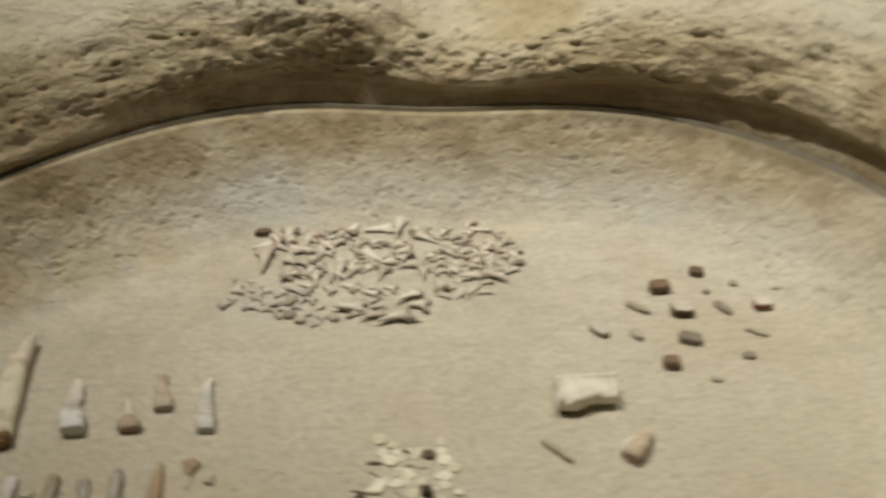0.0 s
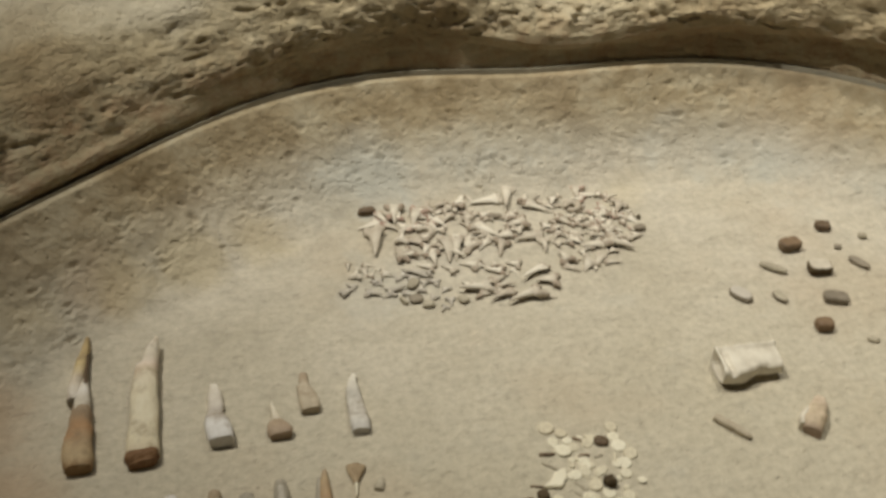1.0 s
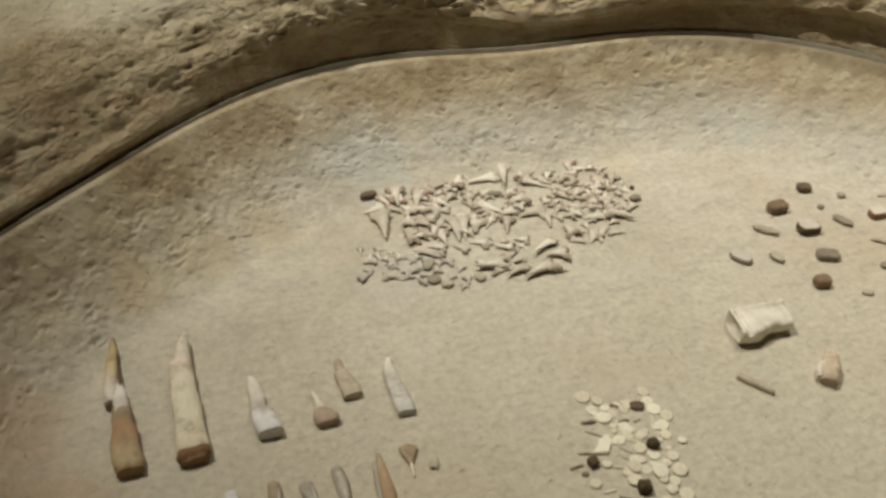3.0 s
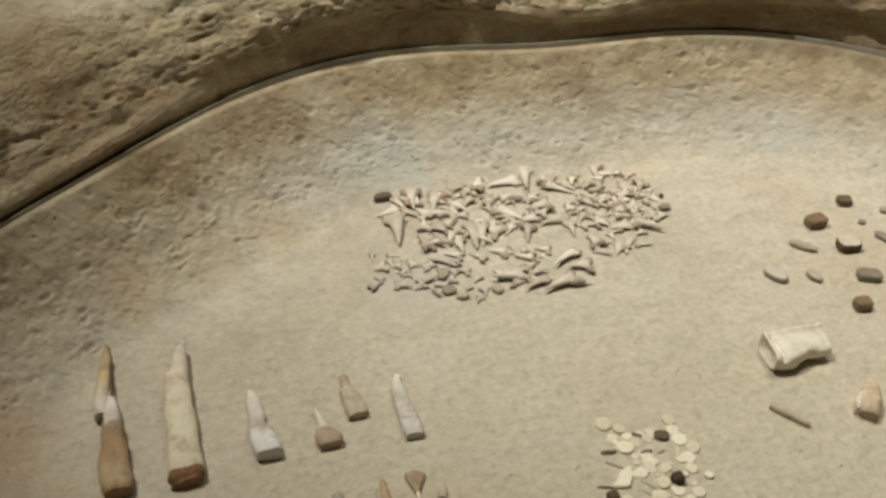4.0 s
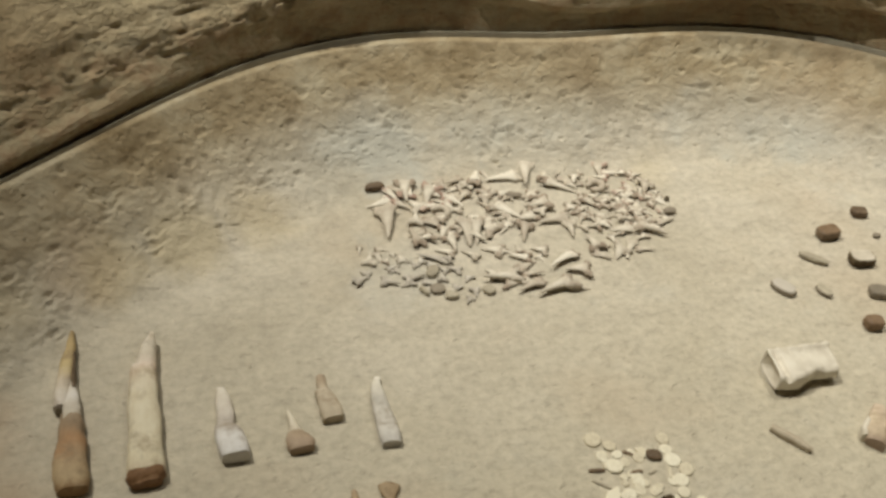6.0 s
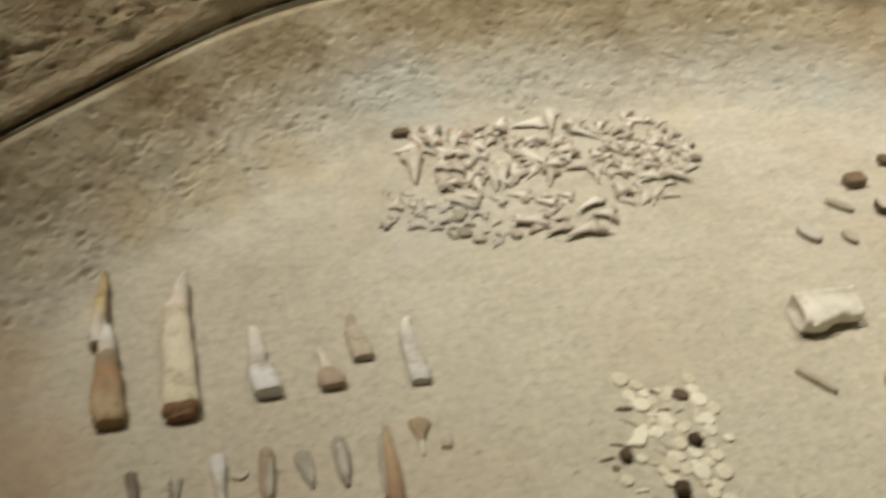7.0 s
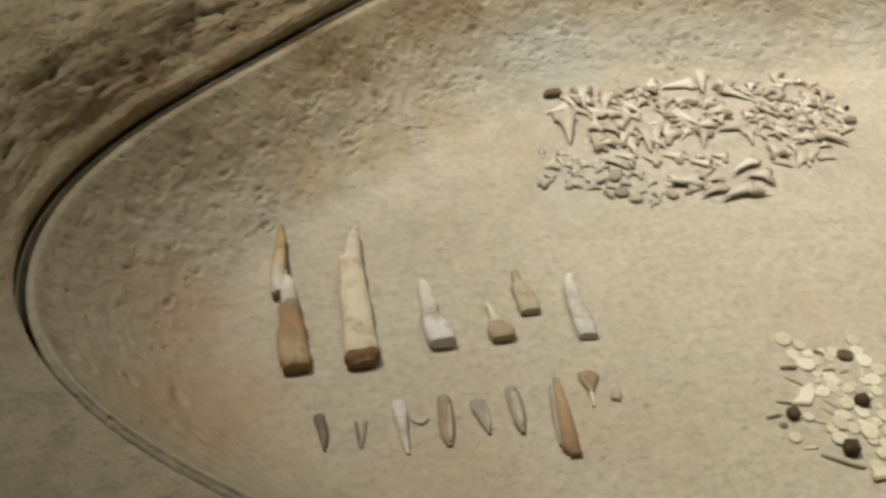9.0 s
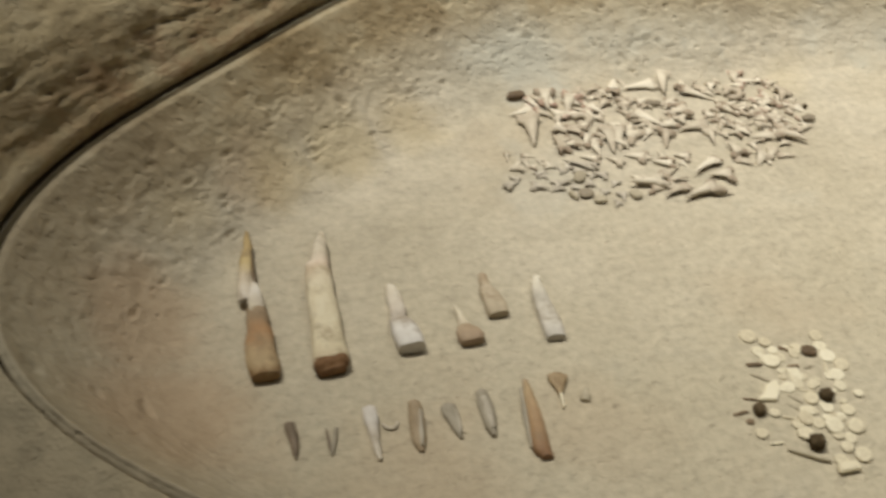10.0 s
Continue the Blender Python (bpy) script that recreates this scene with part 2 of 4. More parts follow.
CLAY = clay_material()
ROCK = rock_material()
STRIP = plain("aged_grey_metal", [(0.3, (0.27, 0.245, 0.185)), (0.7, (0.40, 0.365, 0.28))], 0.8, 40, 0.0003)
CROWN = plain("tooth_enamel", [(0.25, (0.42, 0.36, 0.28)), (0.5, (0.54, 0.485, 0.39)), (0.75, (0.68, 0.625, 0.52))], 0.55, 3.2, 0.0004, 0.55, 0.35)
ROOT = plain("tooth_root", [(0.25, (0.30, 0.24, 0.18)), (0.5, (0.44, 0.38, 0.30)), (0.75, (0.57, 0.515, 0.42))], 0.8, 3.2, 0.0004, 0.6)
GREYROOT = plain("grey_tooth", [(0.25, (0.36, 0.32, 0.26)), (0.55, (0.49, 0.445, 0.375)), (0.75, (0.60, 0.56, 0.485))], 0.7, 3.2, 0.0004, 0.4)
REDROOT = plain("reddish_tooth", [(0.25, (0.31, 0.21, 0.16)), (0.55, (0.48, 0.37, 0.295)), (0.75, (0.58, 0.47, 0.39))], 0.7, 3.2, 0.0004, 0.4)
SHELL = plain("shell_disc", [(0.25, (0.52, 0.45, 0.32)), (0.5, (0.67, 0.61, 0.46)), (0.75, (0.78, 0.73, 0.58))], 0.6, 3.2, 0.0004, 0.35)
DARK = plain("dark_mineral", [(0.3, (0.055, 0.038, 0.020)), (0.7, (0.13, 0.096, 0.056))], 0.9, 150, 0.0008, 0.2, 0.15)
UMBER = plain("brown_stone", [(0.3, (0.10, 0.066, 0.038)), (0.7, (0.225, 0.16, 0.10))], 0.6, 90, 0.0006, 0.3)
SLATE = plain("grey_stone", [(0.3, (0.18, 0.15, 0.11)), (0.7, (0.31, 0.265, 0.20))], 0.7, 100, 0.0006, 0.3)
BUFF = plain("buff_stone", [(0.3, (0.30, 0.26, 0.19)), (0.7, (0.46, 0.41, 0.31))], 0.7, 100, 0.0006, 0.3)
RUSSET = plain("russet_stone", [(0.3, (0.17, 0.075, 0.04)), (0.7, (0.32, 0.17, 0.10))], 0.6, 90, 0.0006, 0.2)
IVORY = plain("ivory", [(0.3, (0.52, 0.465, 0.37)), (0.5, (0.65, 0.595, 0.49)), (0.75, (0.74, 0.695, 0.59))], 0.55, 50, 0.0009)
PAINT = plain("gallery_paint", [(0.3, (0.17, 0.155, 0.13)), (0.7, (0.20, 0.185, 0.16))], 0.9, 3, 0.001)
CARPET = plain("gallery_floor_grey", [(0.3, (0.06, 0.055, 0.05)), (0.7, (0.10, 0.09, 0.08))], 0.9, 20, 0.002)

# ---- mesh helpers ----


def mesh_of(name, verts, faces, mats=(), smooth=True):
    me = bpy.data.meshes.new(name)
    me.from_pydata([tuple(v) for v in verts], [], faces)
    for x in mats:
        me.materials.append(x)
    me.polygons.foreach_set("use_smooth", [smooth] * len(me.polygons))
    me.update()
    return me


def part(name, me, parent, label=""):
    ob = new(name, me)
    ob.parent = parent
    if label:
        ob["label"] = label
    return ob


def thing(name, m, label, category, group=""):
    ob = new(name)
    ob.empty_display_size = 0.01
    ob.matrix_world = m
    return tagged(ob, label, category, group)


def lathe_grid(rows, closed=True):
    """Faces of a grid of equal rings."""
    n, k, faces = len(rows[0]), len(rows), []
    for i in range(k - 1):
        for j in range(n if closed else n - 1):
            a, b = i * n + j, i * n + (j + 1) % n
            faces.append((a, b, b + n, a + n))
    return faces


def loft(sections, sides=20, seed=0, rough=0.0, square=2.6, keel=0.0):
    """A solid along y: sections (y, half_width, height, x_shift, z_low). The underside is flat, the ends are closed and rounded."""
    rings = []
    full = []
    for a, b in zip(sections, sections[1:]):
        steps = max(2, int(round((b[0] - a[0]) / 0.0035)))
        for i in range(steps):
            u = i / steps
            u = u * u * (3 - 2 * u) * 0.5 + u * 0.5
            full.append([p + (q - p) * u for p, q in zip(a, b)])
    full.append(list(sections[-1]))
    first, last = full[0], full[-1]
    ends_b = [[last[0] + last[1] * 0.35, last[1] * 0.45, last[2] * 0.5, last[3], last[4] + last[2] * 0.2]]
    # the foot's edge is broken by a small chamfer
    full[0] = [first[0], first[1] * 0.97, first[2] * 0.95, first[3], first[4]]
    full.insert(1, [first[0] + 0.0016, *first[1:]])
    for y, w, h, sx, z in full + ends_b:
        ring = []
        for j in range(sides):
            t = 2 * math.pi * j / sides
            c, s = math.cos(t), math.sin(t)
            px = abs(c) ** (2 / square) * (1 if c > 0 else -1) * w
            pz = abs(s) ** (2 / square) * (1 if s > 0 else -1) * h / 2 + h / 2
            if keel and s > 0:
                pz += keel * h * max(0.0, 1 - abs(px) / max(w, 1e-6))
            v = Vector((px + sx, y, pz + z))
            if rough:
                v += noise.noise_vector(v * 38 + Vector((seed * 5.7, 2, 0))) * rough * 1.1
                d = noise.noise_vector(v * 90 + Vector((seed * 7.1, 0, 0))) * rough + noise.noise_vector(v * 260 + Vector((seed * 3.1, 5, 0))) * rough * 0.4
                v += d
            ring.append(v)
        rings.append(ring)
    verts = [v for r in rings for v in r]
    faces = lathe_grid(rings)
    n = sides
    faces.append(tuple(reversed(range(len(verts) - n, len(verts)))))
    foot = len(verts)
    verts += [v.copy() for v in rings[0]]
    faces.append(tuple(range(foot, foot + n)))
    faces = [tuple(reversed(f)) for f in faces]
    return verts, faces


def on_floor(x, y, turn=0.0, lift=0.0):
    return Matrix.Translation((x, y, lift)) @ Matrix.Rotation(radians(turn), 4, "Z")


# ---- the hollow: outline and height ----
MID = Vector((0.09, 0.93, 0))
WAVE = (0.0252, -0.0114, 0.0887, -0.0035, -0.0057, 0.0049, 0.0145, 0.0043, -0.0144, -0.0011, 0.0063, -0.002, -0.0029, -0.0002, 0.003, 0.001, -0.0012, 0.0001)
RIM, SLOPE = 0.112, 0.125


def reach(t):
    """Distance from the middle of the hollow to its rim, in the direction t."""
    r = 0.5021
    for k in range(9):
        r += WAVE[2 * k] * math.cos((k + 1) * t) + WAVE[2 * k + 1] * math.sin((k + 1) * t)
    return r


def smooth(a, b, x):
    u = min(1.0, max(0.0, (x - a) / (b - a)))
    return u * u * (3 - 2 * u)


def rim_height(t):
    return RIM


def pit(v, size, keep, seed):
    """Depth, 0 to 1, of scattered small holes."""
    p = Vector((v.x, v.y, v.z * 2.4)) / size
    p += noise.noise_vector(p * 1.3) * 0.55 + Vector((seed, seed * 2.3, 0))
    dist, pts = noise.voronoi(p)
    c = pts[0]
    if noise.noise(c * 3.7 + Vector((9.1, 2.2, 4.4))) < keep:
        return 0.0
    return 1 - smooth(0.12, 0.46, dist[0])


# single dents in the clay: x, y, radius and depth in millimetres
DENTS = [(-0.336, 1.168, 4, 3.5), (-0.324, 1.164, 3, 2.5), (-0.314, 1.161, 3.5, 3), (-0.302, 1.162, 3, 3), (-0.291, 1.162, 3.5, 3), (-0.231, 1.193, 7, 5), (-0.381, 1.08, 6, 3), (-0.411, 1.097, 6, 3), (-0.46, 1.026, 7, 3.5), (-0.208, 1.227, 5, 3), (-0.093, 1.255, 3, 3), (0.15, 1.286, 5, 3), (0.341, 1.294, 5, 3.5)]


def build_basin():
    turns, rows = 1300, []
    inward = [0.62 * (i / 60) for i in range(60)]
    inward += [0.62 + 0.38 * (i / 190) for i in range(191)]
    # small torn holes, thick on the slope: direction, distance from the rim, half length, half width, depth
    rnd, near = random.Random(12), [[] for j in range(turns)]
    for i in range(330):
        t, d = rnd.uniform(0.15, 3.3), rnd.uniform(0.012, 0.105)
        if noise.noise(Vector((t * 3.2, d * 22, 5))) < -0.02:
            continue
        big = rnd.random() ** 2.5
        a, w = 0.0030 + 0.0058 * big, 0.0017 + 0.0022 * big
        hole = (t, d, a, w, 0.0016 + 0.0022 * big)
        for j in range(int((t - 2 * a / 0.45) * turns / 6.2832), int((t + 2 * a / 0.45) * turns / 6.2832) + 2):
            near[j % turns].append(hole)
    for s in inward:
        ring = []
        for j in range(turns):
            t = 2 * math.pi * j / turns
            r = reach(t)
            d = (1 - s) * r
            z = rim_height(t) * max(0.0, 1 - d / SLOPE) ** 1.65
            p = MID + Vector((math.cos(t), math.sin(t), 0)) * r * s
            p.z = z
            side = smooth(0.0, 0.02, z)
            worn = 1 - 0.85 * smooth(188, 212, math.degrees(t)) * (1 - smooth(330, 350, math.degrees(t)))
            rough = noise.fractal(p * 26, 0.8, 2.0, 4) * 0.0013 + noise.fractal(p * 80, 0.7, 2.0, 3) * 0.0008
            p.z += noise.fractal(p * 9, 1.0, 2.0, 3) * 0.0012 * (1 - side) + rough * side * (0.4 + 0.6 * worn) * (0.08 + 0.92 * smooth(0, 0.025, d))
            along = Vector((t * 0.27, d, 0))
            if side > 0.1 and d > 0.016:
                gate = smooth(-0.25, 0.2, noise.noise(p * 8 + Vector((3, 1, 0))))
                p.z -= (pit(along, 0.015, 0.26, 3.0) * 0.0034 + pit(along, 0.0085, 0.24, 8.0) * 0.0022) * side * (worn - 0.15) / 0.85 * (0.25 + 0.75 * gate)
            # crust that flakes off along the west end
            west = smooth(118, 140, math.degrees(t)) * (1 - smooth(172, 190, math.degrees(t))) * side
            if west > 0:
                flakes = noise.noise(p * 22 + Vector((7, 2, 0))) + 0.7 * noise.noise(p * 70) + 0.3 * noise.noise(p * 190)
                p.z -= smooth(0.02, 0.13, flakes) * 0.0015 * west * smooth(0.01, 0.03, d)
            for ht, hd, ha, hw, deep in near[j] if d < 0.12 else ():
                e = math.hypot((t - ht) * r / ha, (d - hd) / hw + 0.5 * noise.noise(p * 160))
                if e < 1.5:
                    p.z -= deep * (1 - smooth(0.45, 1.0, e)) - 0.18 * deep * math.exp(-((e - 1.2) / 0.16) ** 2)
            for dx, dy, dr, dd in DENTS:
                e = math.hypot(p.x - dx, (p.y - dy) * 1.5) / (dr / 1000)
                if e < 1.6:
                    p.z += (-dd * (1 - smooth(0.3, 1.1, e)) + 0.12 * dd * math.exp(-((e - 1.25) / 0.2) ** 2)) / 1000
            # rounded lip
            p.z += 0.0088 * math.exp(-((d - 0.006) / 0.0046) ** 2) * smooth(176, 192, math.degrees(t)) - 0.004 * (1 - smooth(0.0, 0.005, d))
            ring.append(p)
        rows.append(ring)
    # outer skirt of the moulded tray
    for o, dz in ((0.0016, 0.008), (0.0020, 0.03)):
        rows.append([MID + Vector((math.cos(2 * math.pi * j / turns), math.sin(2 * math.pi * j / turns), 0)) * (reach(2 * math.pi * j / turns) + o) + Vector((0, 0, rim_height(2 * math.pi * j / turns) - dz)) for j in range(turns)])
    verts = [v for r in rows for v in r]
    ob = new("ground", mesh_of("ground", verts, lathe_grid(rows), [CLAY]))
    return tagged(ob, "hollow of pale trodden clay with stained rising edge", "ground", kind="structure")


def blend(a, b, u):
    return [(p[0] + (q[0] - p[0]) * u, p[1] + (q[1] - p[1]) * u) for p, q in zip(a, b)]


# profiles of the rock round the hollow: outward from the rim, and up from it
BACK = [(0.009, -0.040), (0.0112, -0.006), (0.0116, 0.000), (0.0130, 0.006), (0.0155, 0.014), (0.017, 0.024), (0.015, 0.031), (0.0115, 0.037), (0.014, 0.052), (0.027, 0.074), (0.055, 0.096), (0.140, 0.128), (0.320, 0.165), (0.80, 0.22)]
LEFT = [(0.0180, -0.050), (0.0180, -0.014), (0.0130, -0.004), (0.0098, 0.002), (0.0094, 0.0075), (0.0114, 0.0122), (0.0150, 0.0146), (0.0190, 0.0172), (0.030, 0.036), (0.054, 0.071), (0.098, 0.102), (0.180, 0.138), (0.330, 0.19), (0.80, 0.25)]
FRONT = [(0.0019, -0.040), (0.0020, -0.020), (0.0022, -0.0045), (0.008, -0.005), (0.016, -0.0065), (0.024, -0.008), (0.034, -0.009), (0.046, -0.010), (0.064, -0.011), (0.090, -0.013), (0.130, -0.016), (0.200, -0.02), (0.340, -0.03), (0.80, -0.06)]


def rock_profile(d):
    d = d % 360
    to_left = smooth(104, 150, d)
    high = 1 + 0.62 * math.exp(-((d - 104) / 16) ** 2) + 0.55 * math.exp(-((d - 32) / 14) ** 2) - 0.20 * math.exp(-((d - 70) / 15) ** 2) + 0.12 * math.sin(radians(d * 9))
    # the lip hangs further over towards the east
    deep = 0.027 * math.exp(-((d - 34) / 26) ** 2)
    under = (0, 0, 0, 0, 0.1, 0.25, 0.1, -0.5, -0.55, -0.4, -0.2, 0, 0, 0)
    prof = blend([(o + deep * w, z * high if z > 0 else z) for (o, z), w in zip(BACK, under)], LEFT, to_left)
    front = smooth(172, 192, d) * (1 - smooth(325, 350, d))
    return blend(prof, FRONT, front), front, to_left


def build_rock():
    turns, rows = 1100, []
    counts = (2, 2, 4, 5, 6, 7, 8, 12, 18, 22, 26, 18, 12)
    steps = [(k, i / c) for k, c in enumerate(counts) for i in range(c)] + [(12, 1.0)]
    cache = [rock_profile(360 * j / turns) for j in range(turns)]
    for k, u in steps:
        ring = []
        for j in range(turns):
            t = 2 * math.pi * j / turns
            prof, front, left = cache[j]
            (o0, z0), (o1, z1) = prof[k], prof[k + 1]
            o, z = o0 + (o1 - o0) * u, z0 + (z1 - z0) * u
            p = MID + Vector((math.cos(t), math.sin(t), 0)) * (reach(t) + o) + Vector((0, 0, rim_height(t) + z))
            out = Vector((math.cos(t), math.sin(t), 0))
            wild = smooth(0.030 - 0.018 * left, 0.056 - 0.024 * left, z) * (1 - front) + 0.25 * front * smooth(0.02, 0.08, o)
            fade = 1 - 0.8 * smooth(0.035, 0.11, o)
            q2 = Vector((t * 0.33, o, p.z))
            way = (out * -0.6 + Vector((0, 0, 0.8))).normalized()
            if wild > 0 and k < 12:
                q = Vector((p.x, p.y, p.z * 1.6))
                h = noise.fractal(q * 9, 0.9, 2.0, 3) * 0.008 + noise.fractal(Vector((t * 14, o * 34, p.z * 44)), 0.75, 2.0, 4) * 0.0045 * fade * (1 - 0.6 * left)
                h -= pit(q2, 0.022, 0.30, 1.0) * 0.009 * fade * (1 - 0.6 * left) + pit(q2, 0.012, 0.20, 5.0) * 0.0065 * fade * (1 - 0.2 * left) + pit(q2, 0.007, 0.12, 11.0) * 0.003 * fade
                brow = math.exp(-((z - 0.055 * (1 - 0.3 * left)) / 0.020) ** 2) * (1 - 0.55 * left)
                h += noise.fractal(Vector((t * 27, o * 60, p.z * 62)), 0.7, 2.0, 3) * 0.0055 * brow
                p += way * h * wild
            p += out * noise.fractal(p * 14, 0.9, 2.0, 3) * 0.0035 * smooth(0.0, 0.02, z)
            if left > 0 and 0.004 < z < 0.03:
                p.z += (noise.noise(Vector((t * 9, 0, 4))) * 0.0040 + noise.noise(Vector((t * 26, 2, 4))) * 0.0018) * left
            ring.append(p)
        rows.append(ring)
    # outer skirt down to the gallery floor
    last = rows[-1]
    rows.append([Vector((p.x * 1.02, p.y * 1.02, -0.65)) for p in last])
    verts = [v for r in rows for v in r]
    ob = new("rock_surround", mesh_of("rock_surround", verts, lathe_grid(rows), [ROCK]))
    return tagged(ob, "rough pitted loess bank overhanging the clay hollow", "rock", kind="structure")


def build_strip():
    """Thin edging that stands in the groove between clay and bank."""
    rows = []
    for o, z in ((0.0068, -0.03), (0.0068, 0.0012), (0.0071, 0.0018), (0.0074, 0.0014), (0.0074, -0.03)):
        ring = []
        for j in range(300):
            t = radians(-25 + 208 * j / 299)
            ring.append(MID + Vector((math.cos(t), math.sin(t), 0)) * (reach(t) + o) + Vector((0, 0, rim_height(t) + z - 0.002 - 0.004 * smooth(118, 136, math.degrees(t)))))
        rows.append(ring)
    ob = new("trim", mesh_of("trim", [v for r in rows for v in r], [tuple(reversed(f)) for f in lathe_grid(rows, False)], [STRIP]))
    return tagged(ob, "thin grey edging strip set in the groove round the hollow", "trim", kind="structure")


def box(name, lo, hi, mat, label, category):
    x0, y0, z0 = lo
    x1, y1, z1 = hi
    v = [(x, y, z) for z in (z0, z1) for x, y in ((x0, y0), (x1, y0), (x1, y1), (x0, y1))]
    f = [(3, 2, 1, 0), (4, 5, 6, 7), (0, 1, 5, 4), (1, 2, 6, 5), (2, 3, 7, 6), (3, 0, 4, 7)]
    return tagged(new(name, mesh_of(name, v, f, [mat], False)), label, category, kind="structure")


build_basin()
build_rock()
build_strip()
box("floor", (-3, -2.5, -0.75), (3.2, 4, -0.64), CARPET, "dark grey gallery floor", "floor")
box("ceiling", (-3, -2.5, 2.8), (3.2, 4, 2.9), PAINT, "dark painted gallery ceiling", "ceiling")
box("wall_south", (-3, -2.6, -0.64), (3.2, -2.5, 2.8), PAINT, "plain dark gallery wall", "wall")
box("wall_north", (-3, 4, -0.64), (3.2, 4.1, 2.8), PAINT, "plain dark gallery wall", "wall")
box("wall_west", (-3.1, -2.5, -0.64), (-3, 4, 2.8), PAINT, "plain dark gallery wall", "wall")
box("wall_east", (3.2, -2.5, -0.64), (3.3, 4, 2.8), PAINT, "plain dark gallery wall", "wall")

# ---- the row of large teeth and tusk points ----
M_RUSTY = banded("rust_brown_tusk", [(0.0, (0.26, 0.165, 0.08)), (0.12, (0.45, 0.34, 0.20)), (0.38, (0.42, 0.305, 0.18)), (0.55, (0.38, 0.225, 0.115)), (0.72, (0.29, 0.205, 0.125)), (1.0, (0.33, 0.255, 0.175))], 0.075, 0.7, 0.5, 55, 0.0014)
M_WHITE = banded("chalky_break", [(0.40, (0.50, 0.44, 0.34)), (0.52, (0.70, 0.65, 0.58)), (0.70, (0.72, 0.66, 0.56))], 0.163)
M_YELLOW = banded("yellow_tusk_tip", [(0.50, (0.66, 0.60, 0.52)), (0.64, (0.62, 0.54, 0.42)), (0.72, (0.52, 0.41, 0.22)), (0.86, (0.48, 0.36, 0.18)), (0.97, (0.30, 0.22, 0.11))], 0.163)
M_CREAM = banded("cream_tusk", [(0.0, (0.56, 0.48, 0.33)), (0.15, (0.64, 0.57, 0.41)), (0.55, (0.65, 0.585, 0.44)), (0.70, (0.58, 0.48, 0.35)), (0.75, (0.70, 0.60, 0.50)), (0.80, (0.60, 0.53, 0.42)), (1.0, (0.68, 0.62, 0.52))], 0.148, wander=0.1)
M_FOOT = plain("brown_tusk_foot", [(0.3, (0.12, 0.060, 0.026)), (0.5, (0.215, 0.118, 0.056)), (0.7, (0.32, 0.20, 0.11))], 0.7, 80, 0.001)
M_CHALK = banded("grey_white_tooth", [(0.0, (0.60, 0.575, 0.54)), (0.22, (0.68, 0.655, 0.62)), (0.42, (0.46, 0.41, 0.355)), (0.6, (0.58, 0.525, 0.45)), (1.0, (0.64, 0.58, 0.48))], 0.075)
M_BEIGE = banded("beige_tooth", [(0.0, (0.34, 0.25, 0.17)), (0.4, (0.40, 0.31, 0.22)), (0.5, (0.60, 0.53, 0.41)), (1.0, (0.66, 0.60, 0.48))], 0.045, wander=0.08)
M_DUN = banded("dun_tooth", [(0.0, (0.42, 0.35, 0.25)), (0.6, (0.48, 0.41, 0.31)), (0.8, (0.37, 0.29, 0.20)), (1.0, (0.36, 0.28, 0.20))], 0.052)
M_PEARL = banded("pearl_grey_tooth", [(0.0, (0.48, 0.45, 0.40)), (0.2, (0.60, 0.57, 0.51)), (0.6, (0.50, 0.465, 0.40)), (1.0, (0.72, 0.67, 0.56))], 0.074)


def broken_tusk():
    ob = thing("fossil_tusk", on_floor(-0.3425, 0.891, -2.2) @ Matrix.Diagonal((1.0, 1.035, 1.0, 1)), "rust-brown broken tusk point with chalky break and yellow tip", "fossil", "row of large teeth")
    part("foot", mesh_of("foot", *loft([(0, 0.0112, 0.014, 0.0015, 0), (0.012, 0.0120, 0.016, 0.0, 0), (0.034, 0.0122, 0.016, -0.0012, 0), (0.046, 0.0098, 0.015, -0.0005, 0.0), (0.070, 0.0080, 0.014, -0.002, 0.0)], 22, 1, 0.0016, 2.6), [M_RUSTY]), ob, "rust-brown lower half")
    part("break", mesh_of("break", *loft([(0.060, 0.0076, 0.0138, -0.0005, 0.0), (0.074, 0.0074, 0.0138, -0.0012, 0.0), (0.090, 0.0058, 0.0130, -0.0020, 0.001), (0.104, 0.0038, 0.0120, -0.0022, 0.001)], 20, 2, 0.0020, 2.6), [M_WHITE]), ob, "chalk-white broken middle")
    part("tip", mesh_of("tip", *loft([(0.0805, 0.0060, 0.0125, -0.0098, 0.0), (0.100, 0.0064, 0.0132, -0.0086, 0.001), (0.125, 0.0056, 0.0122, -0.0066, 0.002), (0.150, 0.0036, 0.009, -0.0050, 0.003), (0.162, 0.0018, 0.005, -0.0040, 0.004)], 18, 3, 0.0011, 2.6), [M_YELLOW]), ob, "yellow-stained tip")
    part("broken_end", mesh_of("broken_end", *loft([(0.0785, 0.0052, 0.0110, -0.0098, 0.0), (0.0815, 0.0058, 0.0118, -0.0098, 0.0)], 16, 8, 0.0010, 2.6), [SLATE]), ob, "grey-brown broken end")
    # thin dark brown strip along the right of the tip
    part("chipped_edge", mesh_of("chipped_edge", *loft([(0.098, 0.0018, 0.0116, -0.0006, 0.0008), (0.124, 0.0014, 0.0108, -0.0016, 0.001), (0.146, 0.0009, 0.0080, -0.0022, 0.002)], 14, 9, 0.0007, 2.6), [UMBER]), ob, "dark brown edge")


